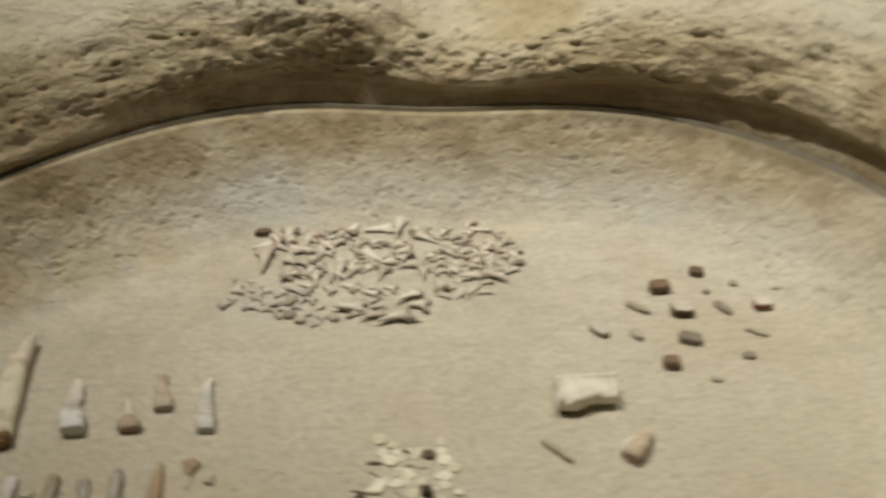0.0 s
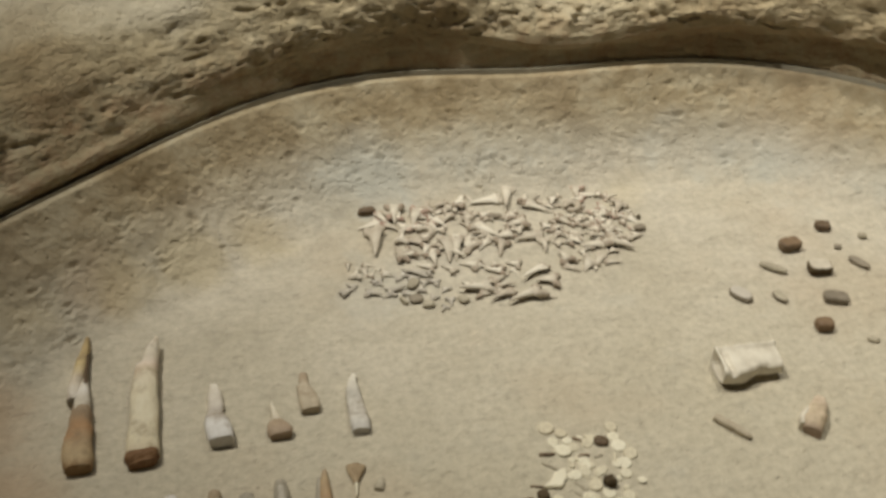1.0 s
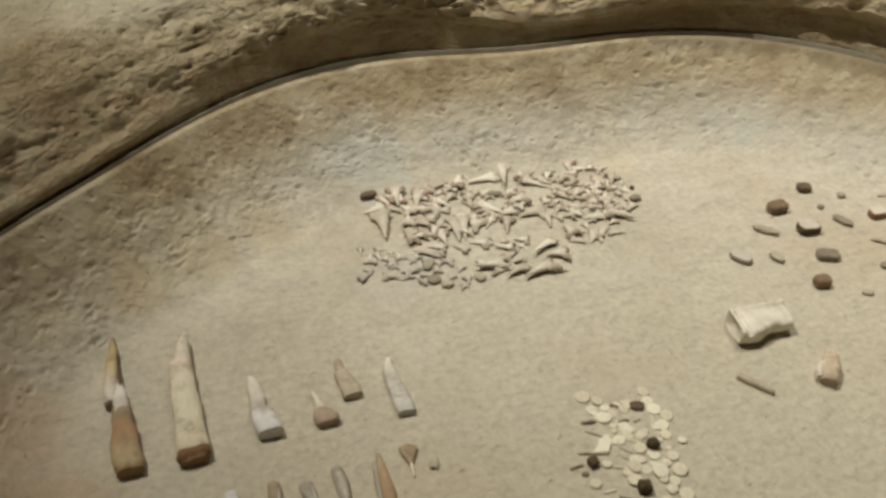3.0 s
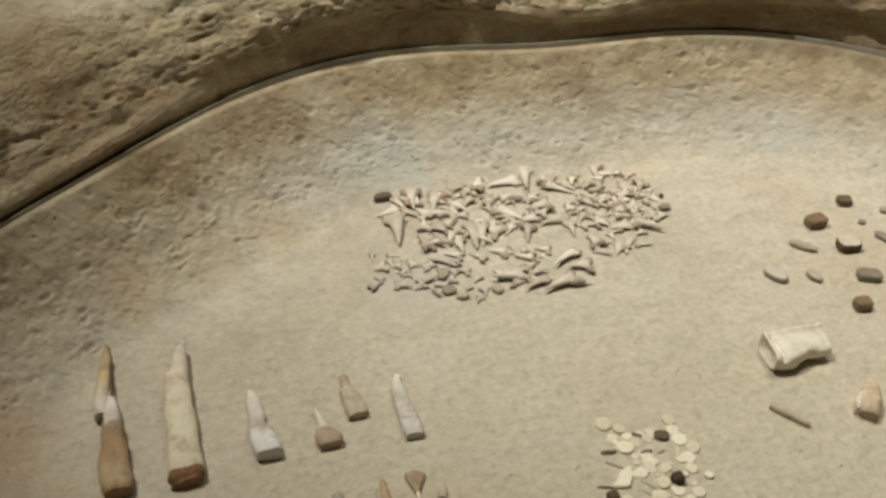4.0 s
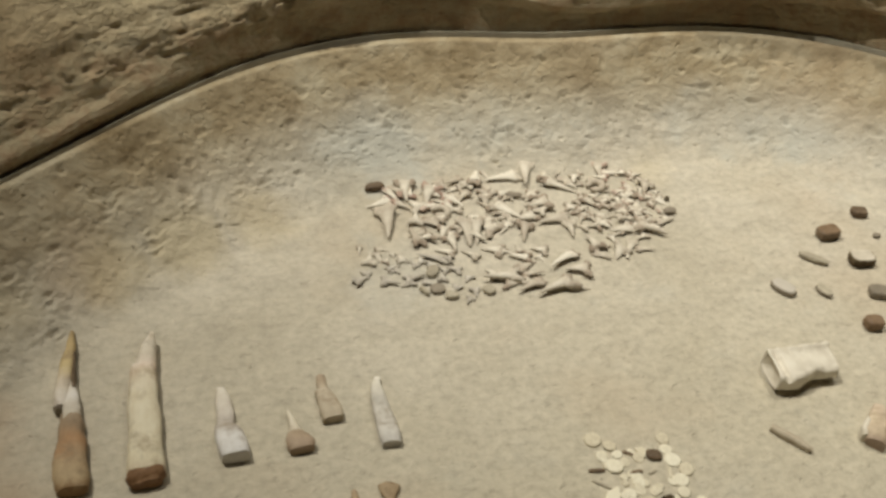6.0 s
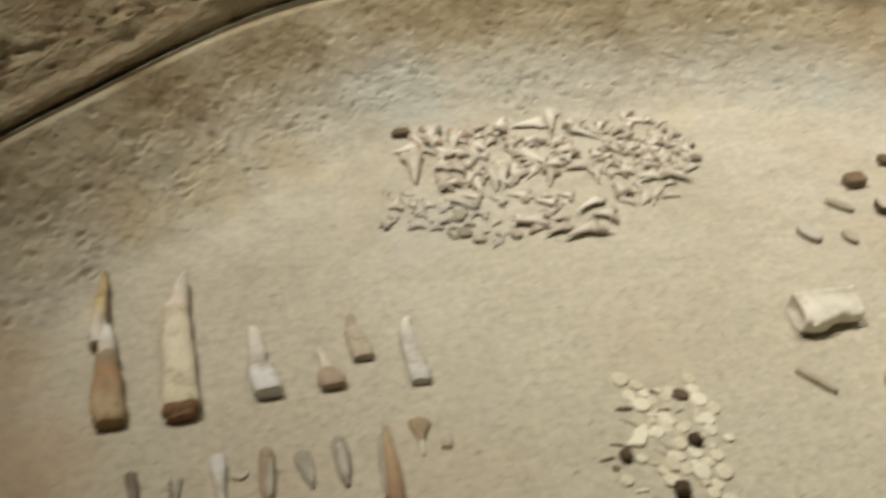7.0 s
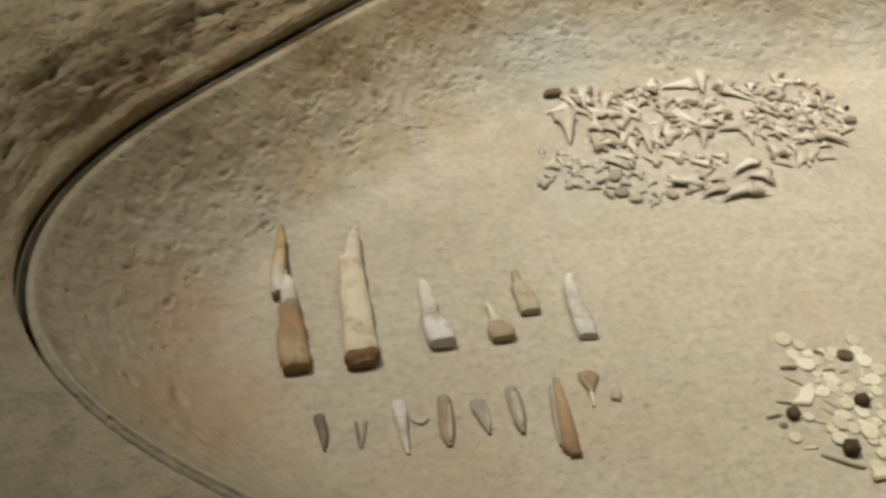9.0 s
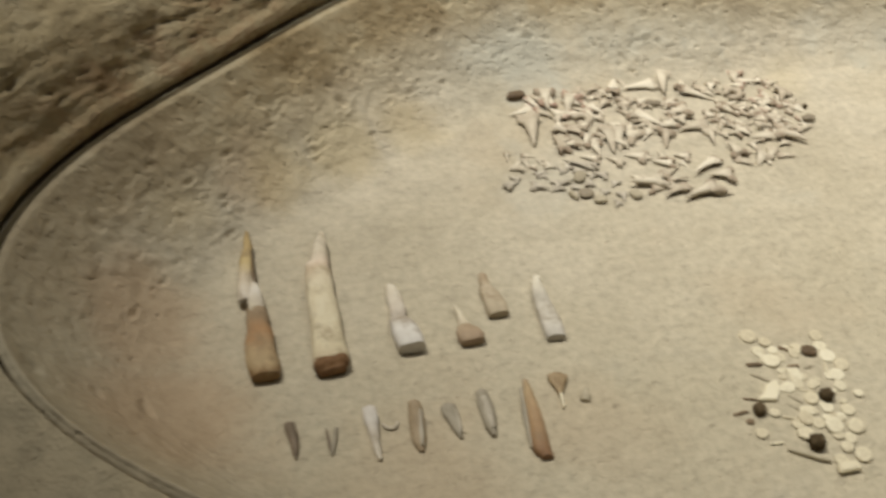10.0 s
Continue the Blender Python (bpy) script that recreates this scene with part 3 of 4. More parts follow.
def cream_tusk():
    ob = thing("fossil_tusk", on_floor(-0.2885, 0.888, -3.4) @ Matrix.Diagonal((1.0, 1.03, 1.0, 1)), "long cream tusk point with a brown broken foot", "fossil", "row of large teeth")
    part("shaft", mesh_of("shaft", *loft([(0.0068, 0.0145, 0.0160, 0.0, 0), (0.03, 0.0134, 0.017, -0.0005, 0), (0.07, 0.0124, 0.017, -0.002, 0.001), (0.095, 0.0112, 0.017, -0.003, 0.002), (0.111, 0.0092, 0.016, -0.0032, 0.002)], 24, 4, 0.0010, 2.6), [M_CREAM]), ob)
    part("tip", mesh_of("tip", *loft([(0.107, 0.0088, 0.016, -0.0012, 0.002), (0.122, 0.0076, 0.0155, 0.0006, 0.003), (0.136, 0.0052, 0.013, 0.0030, 0.005), (0.147, 0.0022, 0.008, 0.0052, 0.008)], 20, 5, 0.0009, 2.4), [M_CREAM]), ob, "chipped pale tip")
    part("foot", mesh_of("foot", *loft([(-0.001, 0.0118, 0.0120, 0.0008, 0), (0.0035, 0.0150, 0.0160, 0.0, 0), (0.0075, 0.0146, 0.0155, 0.0, 0.0002)], 24, 6, 0.0020, 2.5), [M_FOOT]), ob, "dark brown broken foot")


def tooth(x, y, turn, label, body, mat, seed, square=2.8, tip=None, group="row of large teeth"):
    ob = thing("fossil_tooth", on_floor(x, y, turn), label, "fossil tooth", group)
    part("crown", mesh_of("crown", *loft(body, 20, seed, 0.0009, square), [mat]), ob)
    if tip:
        part("root", mesh_of("root", *loft(tip, 16, seed + 50, 0.0008, 2.4), [mat]), ob)
    return ob


broken_tusk()
cream_tusk()
tooth(-0.2225, 0.897, -1.0, "stout grey-white tooth with chalky crown and pale root", [(0, 0.0112, 0.0150, 0.0015, 0), (0.012, 0.0122, 0.016, 0.0, 0), (0.024, 0.0118, 0.015, -0.002, 0), (0.031, 0.0094, 0.013, -0.0035, 0), (0.035, 0.0070, 0.011, -0.004, 0)], M_CHALK, 11, 3.0,
      [(0.031, 0.0066, 0.010, -0.0030, 0), (0.044, 0.0068, 0.009, -0.0020, 0), (0.062, 0.0062, 0.008, -0.0028, 0), (0.077, 0.0036, 0.005, -0.0040, 0)])
tooth(-0.1695, 0.895, 0.5, "small tooth with brown crown and thin pale root", [(0, 0.0100, 0.0105, 0.0, 0), (0.006, 0.0112, 0.011, 0.0, 0), (0.013, 0.0095, 0.010, -0.001, 0), (0.019, 0.0056, 0.008, -0.003, 0)], M_BEIGE, 12, 3.0,
      [(0.017, 0.0056, 0.008, -0.002, 0), (0.026, 0.0040, 0.007, -0.003, 0), (0.037, 0.0024, 0.005, -0.0040, 0.001), (0.044, 0.001, 0.003, -0.0048, 0.002)])
tooth(-0.141, 0.921, -2.1, "dun tooth with squared foot and darker stump", [(0, 0.0086, 0.0095, 0.0, 0), (0.008, 0.0090, 0.010, 0.0, 0), (0.022, 0.0080, 0.010, -0.0015, 0), (0.032, 0.0062, 0.008, -0.004, 0)], M_DUN, 13, 3.4,
      [(0.030, 0.0048, 0.007, -0.003, 0), (0.040, 0.0048, 0.0065, -0.003, 0), (0.050, 0.0042, 0.005, -0.003, 0)])
tooth(-0.1015, 0.887, -4.6, "long pearl-grey tooth with pale curved tip", [(0, 0.0078, 0.0095, 0.0015, 0), (0.010, 0.0086, 0.0105, 0.001, 0), (0.030, 0.0082, 0.0105, -0.001, 0), (0.050, 0.0066, 0.010, -0.0025, 0), (0.064, 0.0040, 0.007, -0.002, 0.001), (0.072, 0.0022, 0.004, 0.0, 0.002)], M_PEARL, 14, 2.8)

# ---- the row of small flakes ----
M_TAUPE = plain("taupe_flint", [(0.3, (0.15, 0.115, 0.08)), (0.7, (0.25, 0.20, 0.15))], 0.6, 120, 0.0005)
M_TAN = plain("tan_flint", [(0.3, (0.25, 0.19, 0.12)), (0.7, (0.38, 0.30, 0.205))], 0.6, 110, 0.0005)
M_ASH = plain("ash_flint", [(0.3, (0.27, 0.24, 0.185)), (0.7, (0.39, 0.35, 0.28))], 0.6, 110, 0.0005)
M_ASHPALE = plain("pale_ash_flint", [(0.3, (0.36, 0.32, 0.26)), (0.7, (0.50, 0.46, 0.38))], 0.6, 110, 0.0005)
M_BONE = banded("white_bone", [(0.0, (0.66, 0.61, 0.52)), (0.4, (0.50, 0.45, 0.38)), (0.7, (0.60, 0.57, 0.53)), (1.0, (0.58, 0.54, 0.50))], 0.048)
M_RUST = banded("orange_brown_blade", [(0.0, (0.25, 0.145, 0.08)), (0.5, (0.38, 0.255, 0.145)), (0.85, (0.42, 0.315, 0.19)), (1.0, (0.32, 0.24, 0.16))], 0.074)


def flake(x, y, turn, body, mat, label, seed, ridge=None, ridge_label="", square=2.2, keel=0.25):
    ob = thing("stone_flake", on_floor(x, y, turn), label, "stone tool", "row of small flakes")
    part("blade", mesh_of("blade", *loft(body, 16, seed, 0.0006, square, keel), [mat]), ob)
    if ridge:
        part("ridge", mesh_of("ridge", *loft(ridge[0], 12, seed + 20, 0.0004, 2.2), [ridge[1]]), ob, ridge_label)
    return ob


flake(-0.328, 0.815, -1.8, [(0, 0.0010, 0.003, 0.001, 0), (0.010, 0.0034, 0.005, 0.001, 0), (0.022, 0.0045, 0.006, 0, 0), (0.031, 0.0044, 0.005, -0.001, 0)], M_TAUPE, "pointed taupe stone flake lying on clay", 21)
flake(-0.300, 0.813, -15.6, [(0, 0.0012, 0.002, 0, 0), (0.010, 0.0020, 0.003, 0, 0), (0.024, 0.0014, 0.002, 0, 0)], M_ASH, "forked thin sliver of ash-coloured stone", 22,
      ([(0.001, 0.0008, 0.0020, -0.0016, 0), (0.012, 0.0014, 0.0026, -0.0044, 0), (0.023, 0.0009, 0.0018, -0.0076, 0)], M_TAUPE), "darker second prong")
flake(-0.267, 0.801, -1.2, [(0, 0.0018, 0.004, 0.001, 0), (0.012, 0.0030, 0.006, 0.0, 0), (0.026, 0.0042, 0.007, 0.0, 0), (0.038, 0.0058, 0.008, 0, 0), (0.047, 0.0054, 0.006, 0, 0)], M_BONE, "white tapered bone point with broad head", 23, keel=0.0)
# tan and ash flakes: the pale right facet carries a highlight in its colour
flake(-0.235, 0.802, -6.1, [(0, 0.0026, 0.003, 0.001, 0), (0.010, 0.0052, 0.005, 0, 0), (0.030, 0.0062, 0.006, 0, 0), (0.045, 0.0052, 0.005, 0, 0)], M_TAN, "leaf-shaped tan stone flake lying on clay", 24,
      ([(0.004, 0.0012, 0.0050, 0.0018, 0.0006), (0.016, 0.0024, 0.0068, 0.0026, 0.0006), (0.036, 0.0016, 0.0066, 0.0030, 0.0006)], M_ASHPALE), "pale right facet with painted highlight")
flake(-0.203, 0.808, 3.5, [(0, 0.0016, 0.003, 0.0015, 0), (0.008, 0.0036, 0.004, 0.001, 0), (0.022, 0.0062, 0.005, 0, 0), (0.031, 0.0060, 0.004, 0, 0)], M_ASH, "small ash-grey stone flake with thin edge", 25,
      ([(0.003, 0.0010, 0.0042, 0.0022, 0.0004), (0.012, 0.0018, 0.0056, 0.0030, 0.0004), (0.024, 0.0012, 0.0054, 0.0040, 0.0004)], M_ASHPALE), "pale right facet with painted highlight")
flake(-0.1765, 0.804, -0.5, [(0, 0.0022, 0.004, 0, 0), (0.010, 0.0050, 0.006, 0, 0), (0.028, 0.0064, 0.007, 0, 0), (0.043, 0.0042, 0.005, 0, 0)], M_ASH, "grey-brown stone flake with a pale centre ridge", 26,
      ([(0.005, 0.0018, 0.0066, 0, 0.0008), (0.020, 0.0042, 0.0082, 0, 0.0008), (0.035, 0.0030, 0.0076, 0, 0.0008)], M_ASHPALE), "pale centre ridge")
flake(-0.146, 0.778, -6.2, [(0, 0.0052, 0.006, 0.004, 0), (0.006, 0.0068, 0.007, 0.001, 0), (0.030, 0.0058, 0.007, 0.001, 0), (0.058, 0.0042, 0.006, 0, 0), (0.073, 0.0022, 0.004, 0, 0)], M_RUST, "long orange-brown stone blade with blunt end", 27, square=2.8,
      ridge=([(0.010, 0.0016, 0.004, -0.0060, 0), (0.040, 0.0026, 0.005, -0.0056, 0), (0.066, 0.0030, 0.004, -0.0036, 0)], M_ASH), ridge_label="pale grey edge")
flake(-0.116, 0.821, -9.5, [(0.011, 0.0022, 0.004, 0, 0), (0.018, 0.0046, 0.005, 0, 0), (0.025, 0.0080, 0.006, 0, 0), (0.029, 0.0090, 0.006, 0, 0)], plain("honey_tooth", [(0.3, (0.22, 0.15, 0.08)), (0.7, (0.43, 0.33, 0.205))], 0.6, 130, 0.0006), "fan-headed honey tooth on a thin pale stem", 28, keel=0.0,
      ridge=([(-0.002, 0.0008, 0.0030, 0.001, 0.0005), (0.007, 0.0014, 0.004, 0.0004, 0), (0.016, 0.0020, 0.0046, 0, 0)], SHELL), ridge_label="thin pale stem")
flake(-0.096, 0.822, -21, [(0, 0.0042, 0.0035, 0.0, 0), (0.005, 0.0044, 0.0035, 0, 0), (0.013, 0.0026, 0.002, 0, 0)], BUFF, "small buff stone chip lying on clay", 29)

# ---- the heap of shark teeth ----


def tooth_meshes(kind, seed):
    """Root and crown of a shark tooth, one unit long and wide; it points along +y."""
    rnd = random.Random(seed)
    broad = kind == "broad"
    neck = (0.25 if broad else 0.36) * rnd.uniform(0.9, 1.15)
    bow = rnd.uniform(-0.34, 0.34)
    # crown: a plump blade that flares into the root
    rings, sides, steps = [], 14, 12
    for i in range(steps + 1):
        u = i / steps
        w = neck * ((1 - u) ** 0.85 * (1 + 0.55 * (1 - smooth(0.0, 0.22, u)))) + 0.03
        h = 0.27 * (1 - u) ** 0.6 + 0.05
        cx = bow * u * u
        rings.append([Vector((cx + w * math.cos(a), 0.16 + 0.84 * u, h * 0.5 + 0.02 + h * 0.5 * math.sin(a))) for a in (2 * math.pi * k / sides for k in range(sides))])
    verts = [v + noise.noise_vector(v * 5 + Vector((seed, 0, 0))) * 0.022 for r in rings for v in r]
    faces = [tuple(reversed(f)) for f in lathe_grid(rings)] + [tuple(range(sides)), tuple(reversed(range(steps * sides, (steps + 1) * sides)))]
    crown = mesh_of("crown", verts, faces)
    # root: a thick bar with two blunt lobes that bend back
    rings, steps = [], 18
    back, dip = rnd.uniform(0.05, 0.24) * (1 if broad else 0.5), rnd.uniform(0.0, 0.05)
    for i in range(steps + 1):
        u = i / steps * 2 - 1
        lobe = math.exp(-((abs(u) - 0.62) / 0.26) ** 2)
        end = (1 - abs(u) ** 7) ** 0.5 if abs(u) < 0.999 else 0.12
        ry = (0.135 + 0.045 * lobe) * max(end, 0.12)
        rz = (0.135 + 0.030 * lobe) * max(end, 0.12)
        y = 0.17 - back * u * u + dip * (1 - abs(u)) + 0.05 * u * rnd.uniform(-0.4, 0.4)
        rings.append([Vector((0.5 * u, y + ry * math.cos(a), 0.15 + rz * math.sin(a))) for a in (2 * math.pi * k / 12 for k in range(12))])
    verts = [v + noise.noise_vector(v * 5 + Vector((seed, 3, 0))) * 0.04 for r in rings for v in r]
    faces = lathe_grid(rings) + [tuple(reversed(range(12))), tuple(range(steps * 12, (steps + 1) * 12))]
    return mesh_of("root", verts, faces), crown


def with_material(me, mat):
    c = me.copy()
    c.materials.append(mat)
    return c


STOCK = {}
TALLY = {"broad": 6, "slim": 5}
for kind_, count_ in TALLY.items():
    for i_ in range(count_):
        r_, c_ = tooth_meshes(kind_, 31 + i_ * 7 + len(kind_))
        for tone_, (mr_, mc_) in {"beige": (ROOT, CROWN), "grey": (GREYROOT, GREYROOT), "reddish": (REDROOT, CROWN)}.items():
            STOCK[kind_, i_, tone_] = (with_material(r_, mr_), with_material(c_, mc_))

dice = random.Random(5)


def shark_tooth(x, y, turn, mm, wide):
    """x, y: the middle of the root; turn: where the tip points; length and root width in millimetres."""
    tone = "beige"
    if x < 0.03 and y < 1.10:
        tone = "grey"
    elif (0.215 < x < 0.26 and y > 1.13 and dice.random() < 0.65) or (x < 0.03 and y > 1.16 and dice.random() < 0.4):
        tone = "reddish"
    kind = "broad" if wide > 0.48 * mm else "slim"
    root, crown = STOCK[kind, dice.randrange(TALLY[kind]), tone]
    s, w = mm / 1000 * 1.08, wide / 1000 * (1.2 if kind == "broad" else 1.3)
    h = min(s, 1.4 * w) * 0.82
    rot = Euler((radians(dice.uniform(-7, 10)), radians(dice.uniform(-16, 16)), 0)).to_matrix().to_4x4()
    spin = Matrix.Rotation(radians(turn - 90), 4, "Z") @ rot @ Matrix.Diagonal((w * dice.choice((-1, 1)), s, h, 1))
    low = min((spin @ v.co).z for me in (root, crown) for v in me.vertices)
    back = spin @ Vector((0, 0.12, 0))
    m = Matrix.Translation((x - back.x, y - back.y, -low - 0.0004)) @ spin
    size = "large" if mm > 30 else "small" if mm < 17 else "medium-sized"
    form = "shark tooth with a wide lobed root" if kind == "broad" else "slender shark tooth with a narrow root"
    ob = thing("shark_tooth", m, size + " " + tone + " " + form, "shark tooth", "heap of shark teeth")
    part("root", root, ob)
    part("crown", crown, ob)


# x, y, turn, length and root width in millimetres
TEETH_A = [(-0.005, 1.222, -104, 30, 21), (-0.036, 1.181, -89, 47, 17), (-0.028, 1.199, -154, 28, 10), (-0.026, 1.216, -73, 31, 9), (0.021, 1.209, -132, 29, 22), (0.031, 1.219, -60, 22, 12), (0.056, 1.224, -147, 24, 7), (0.048, 1.209, -153, 18, 6), (0.036, 1.19, -54, 22, 14), (0.068, 1.208, 68, 37, 13), (0.084, 1.23, -69, 17, 7), (0.118, 1.217, -179, 39, 13), (0.135, 1.232, -115, 40, 22), (0.147, 1.205, 65, 21, 14), (0.176, 1.221, -144, 24, 5), (0.147, 1.2, -35, 42, 8), (0.218, 1.22, -120, 22, 18), (0.218, 1.209, -28, 26, 6)]
TEETH_B = [(0.166, 1.205, -22, 27, 6), (0.081, 1.192, 13, 18, 9), (0.097, 1.182, -149, 12, 8), (0.101, 1.188, -31, 17, 8), (0.076, 1.19, -106, 25, 8), (0.079, 1.169, -51, 38, 16), (0.137, 1.165, 180, 27, 23), (0.146, 1.137, 175, 34, 12), (0.065, 1.153, -66, 30, 6), (0.048, 1.158, -14, 21, 6), (0.1, 1.134, -113, 26, 18), (0.029, 1.141, 35, 19, 11), (0.04, 1.148, -97, 38, 16), (0.051, 1.147, -102, 35, 15), (0.066, 1.13, 121, 23, 23), (0.063, 1.099, 150, 22, 17), (-0.015, 1.124, 94, 29, 12), (-0.0, 1.16, -49, 32, 9)]
TEETH_C = [(0.002, 1.135, -31, 12, 10), (0.003, 1.097, 154, 30, 8), (0.014, 1.105, 145, 19, 11), (0.036, 1.094, 131, 20, 11), (0.086, 1.084, 161, 21, 14), (0.108, 1.092, 156, 17, 13), (0.098, 1.087, -63, 11, 9), (0.072, 1.07, 23, 26, 11), (0.074, 1.062, -7, 23, 8), (0.064, 1.061, -177, 34, 17), (0.133, 1.081, -156, 37, 11), (0.138, 1.057, 162, 23, 21), (0.087, 1.048, -168, 29, 11), (0.113, 1.041, -169, 38, 19), (0.117, 1.037, -24, 17, 8), (-0.074, 1.131, -104, 12, 6), (-0.07, 1.105, 66, 17, 13), (-0.058, 1.126, -21, 14, 5)]
TEETH_D = [(-0.059, 1.118, -87, 18, 6), (-0.044, 1.116, -90, 9, 6), (-0.088, 1.08, 30, 22, 8), (-0.062, 1.078, -22, 18, 11), (-0.047, 1.09, 70, 12, 8), (-0.04, 1.105, -15, 11, 7), (-0.038, 1.076, 3, 20, 11), (-0.006, 1.069, 77, 13, 10), (0.014, 1.08, 157, 15, 11), (0.021, 1.066, 108, 9, 11), (0.019, 1.048, 24, 10, 12), (0.005, 1.055, 107, 10, 12), (0.014, 1.041, -135, 11, 9), (0.147, 1.127, -95, 22, 13), (0.159, 1.119, 20, 12, 12), (0.162, 1.086, 100, 23, 16), (0.157, 1.08, -45, 20, 7), (0.186, 1.081, -141, 19, 19)]
TEETH_E = [(0.202, 1.089, -131, 29, 9), (0.203, 1.078, -16, 19, 7), (0.219, 1.11, -35, 32, 18), (0.209, 1.11, -168, 30, 12), (0.178, 1.125, -31, 17, 17), (0.163, 1.148, -48, 15, 15), (0.155, 1.156, -12, 14, 12), (0.178, 1.164, -58, 19, 12), (0.182, 1.131, 7, 24, 7), (0.194, 1.155, 31, 17, 10), (0.234, 1.166, -151, 18, 18), (0.257, 1.179, -125, 21, 20), (0.227, 1.137, 62, 21, 10), (0.234, 1.135, -34, 14, 7), (0.259, 1.153, -65, 14, 16), (0.243, 1.114, 3, 21, 9), (0.205, 1.128, -20, 15, 13), (0.219, 1.141, 120, 8, 12)]
TEETH_F = [(0.218, 1.171, 3, 19, 7), (0.21, 1.176, -60, 8, 9), (0.262, 1.182, 176, 16, 6), (0.166, 1.137, -138, 12, 9), (0.194, 1.169, 131, 9, 11), (0.21, 1.151, 104, 8, 11), (0.21, 1.14, 18, 16, 9), (0.248, 1.148, -54, 9, 10), (0.237, 1.122, -160, 12, 11), (0.184, 1.102, -85, 12, 9), (0.22, 1.096, -153, 13, 10), (0.257, 1.13, 20, 12, 8), (0.175, 1.139, 9, 13, 10), (0.179, 1.175, 122, 9, 8), (0.265, 1.164, 135, 8, 8), (0.188, 1.072, -83, 8, 8), (0.173, 1.086, 130, 8, 9)]
for row_ in TEETH_A + TEETH_B + TEETH_C + TEETH_D + TEETH_E + TEETH_F:
    shark_tooth(*row_)
# others lie between and under them: x, y and their spread, length and width in millimetres, how many
for x_, y_, dx_, dy_, mm_, wide_, many_ in ((0.214, 1.146, 0.050, 0.046, 12, 9, 58), (0.046, 1.170, 0.086, 0.048, 18, 13, 52), (-0.030, 1.094, 0.044, 0.026, 11, 8, 14), (0.075, 1.075, 0.06, 0.030, 15, 11, 8), (0.208, 1.198, 0.045, 0.014, 13, 9, 12)):
    for i_ in range(many_):
        a_, r_ = dice.uniform(0, 2 * math.pi), math.sqrt(dice.random())
        k_ = dice.uniform(0.75, 1.3)
        shark_tooth(x_ + dx_ * r_ * math.cos(a_), y_ + dy_ * r_ * math.sin(a_), dice.uniform(0, 360), mm_ * k_, wide_ * k_ * dice.uniform(0.7, 1.3))


def stone(name, x, y, turn, size, mat, label, category, seed, group="", boxy=2.0, wear=0.08, top=None, tilt=0.0, cut=1.0):
    """A pebble or worn block; boxy: 2 for an egg, 4 for a block. top: material of its worn upper face."""
    if group == "scatter of pebbles":
        size = [0.82 * e for e in size]
    bm = bmesh.new()
    bmesh.ops.create_icosphere(bm, subdivisions=4, radius=1)
    for v in bm.verts:
        n = v.co.normalized()
        k = (abs(n.x) ** boxy + abs(n.y) ** boxy + abs(n.z) ** boxy) ** (-1 / boxy)
        p = n * k
        p += n * (noise.noise(n * 1.7 + Vector((seed * 5.3, 0, 0))) * wear * 1.6 + noise.noise(n * 4.2 + Vector((seed, 4, 0))) * wear)
        p.z = min(p.z, cut)
        v.co = Vector((p.x * size[0] / 2, p.y * size[1] / 2, p.z * size[2] / 2))
    me = bpy.data.meshes.new(name)
    me.materials.append(mat)
    if top:
        me.materials.append(top)
        for f in bm.faces:
            f.material_index = 0
    for f in bm.faces:
        f.smooth = True
    spin = Matrix.Rotation(radians(turn), 4, "Z") @ Matrix.Rotation(radians(tilt), 4, "X")
    low = min((spin @ v.co).z for v in bm.verts)
    bm.to_mesh(me)
    bm.free()
    m = Matrix.Translation((x, y, -low - 0.0004)) @ spin
    if not top:
        ob = new(name, me)
        ob.matrix_world = m
        return tagged(ob, label, category, group)
    ob = thing(name, m, label, category, group)
    me.materials.pop(index=1)
    part("body", me, ob)
    # the pale worn face: a shallow dished oval let into the top
    rings = []
    for r, z in ((0.93, -0.25), (0.90, 0.06), (0.82, 0.14), (0.60, 0.10), (0.30, 0.07), (0.02, 0.06)):
        ring = []
        for j in range(24):
            a = 2 * math.pi * j / 24
            c, s = math.cos(a), math.sin(a)
            e = (abs(c) ** boxy + abs(s) ** boxy) ** (-1 / boxy) * r * (1 + 0.08 * noise.noise(Vector((c * 2 + seed, s * 2, 0))))
            ring.append(Vector((c * e * size[0] / 2, s * e * size[1] / 2, (cut * 0.98 + z) * size[2] / 2)))
        rings.append(ring)
    part("worn_face", mesh_of("worn_face", [v for r in rings for v in r], lathe_grid(rings) + [tuple(range(120, 144))], [top]), ob, "paler dished upper face")
    return ob


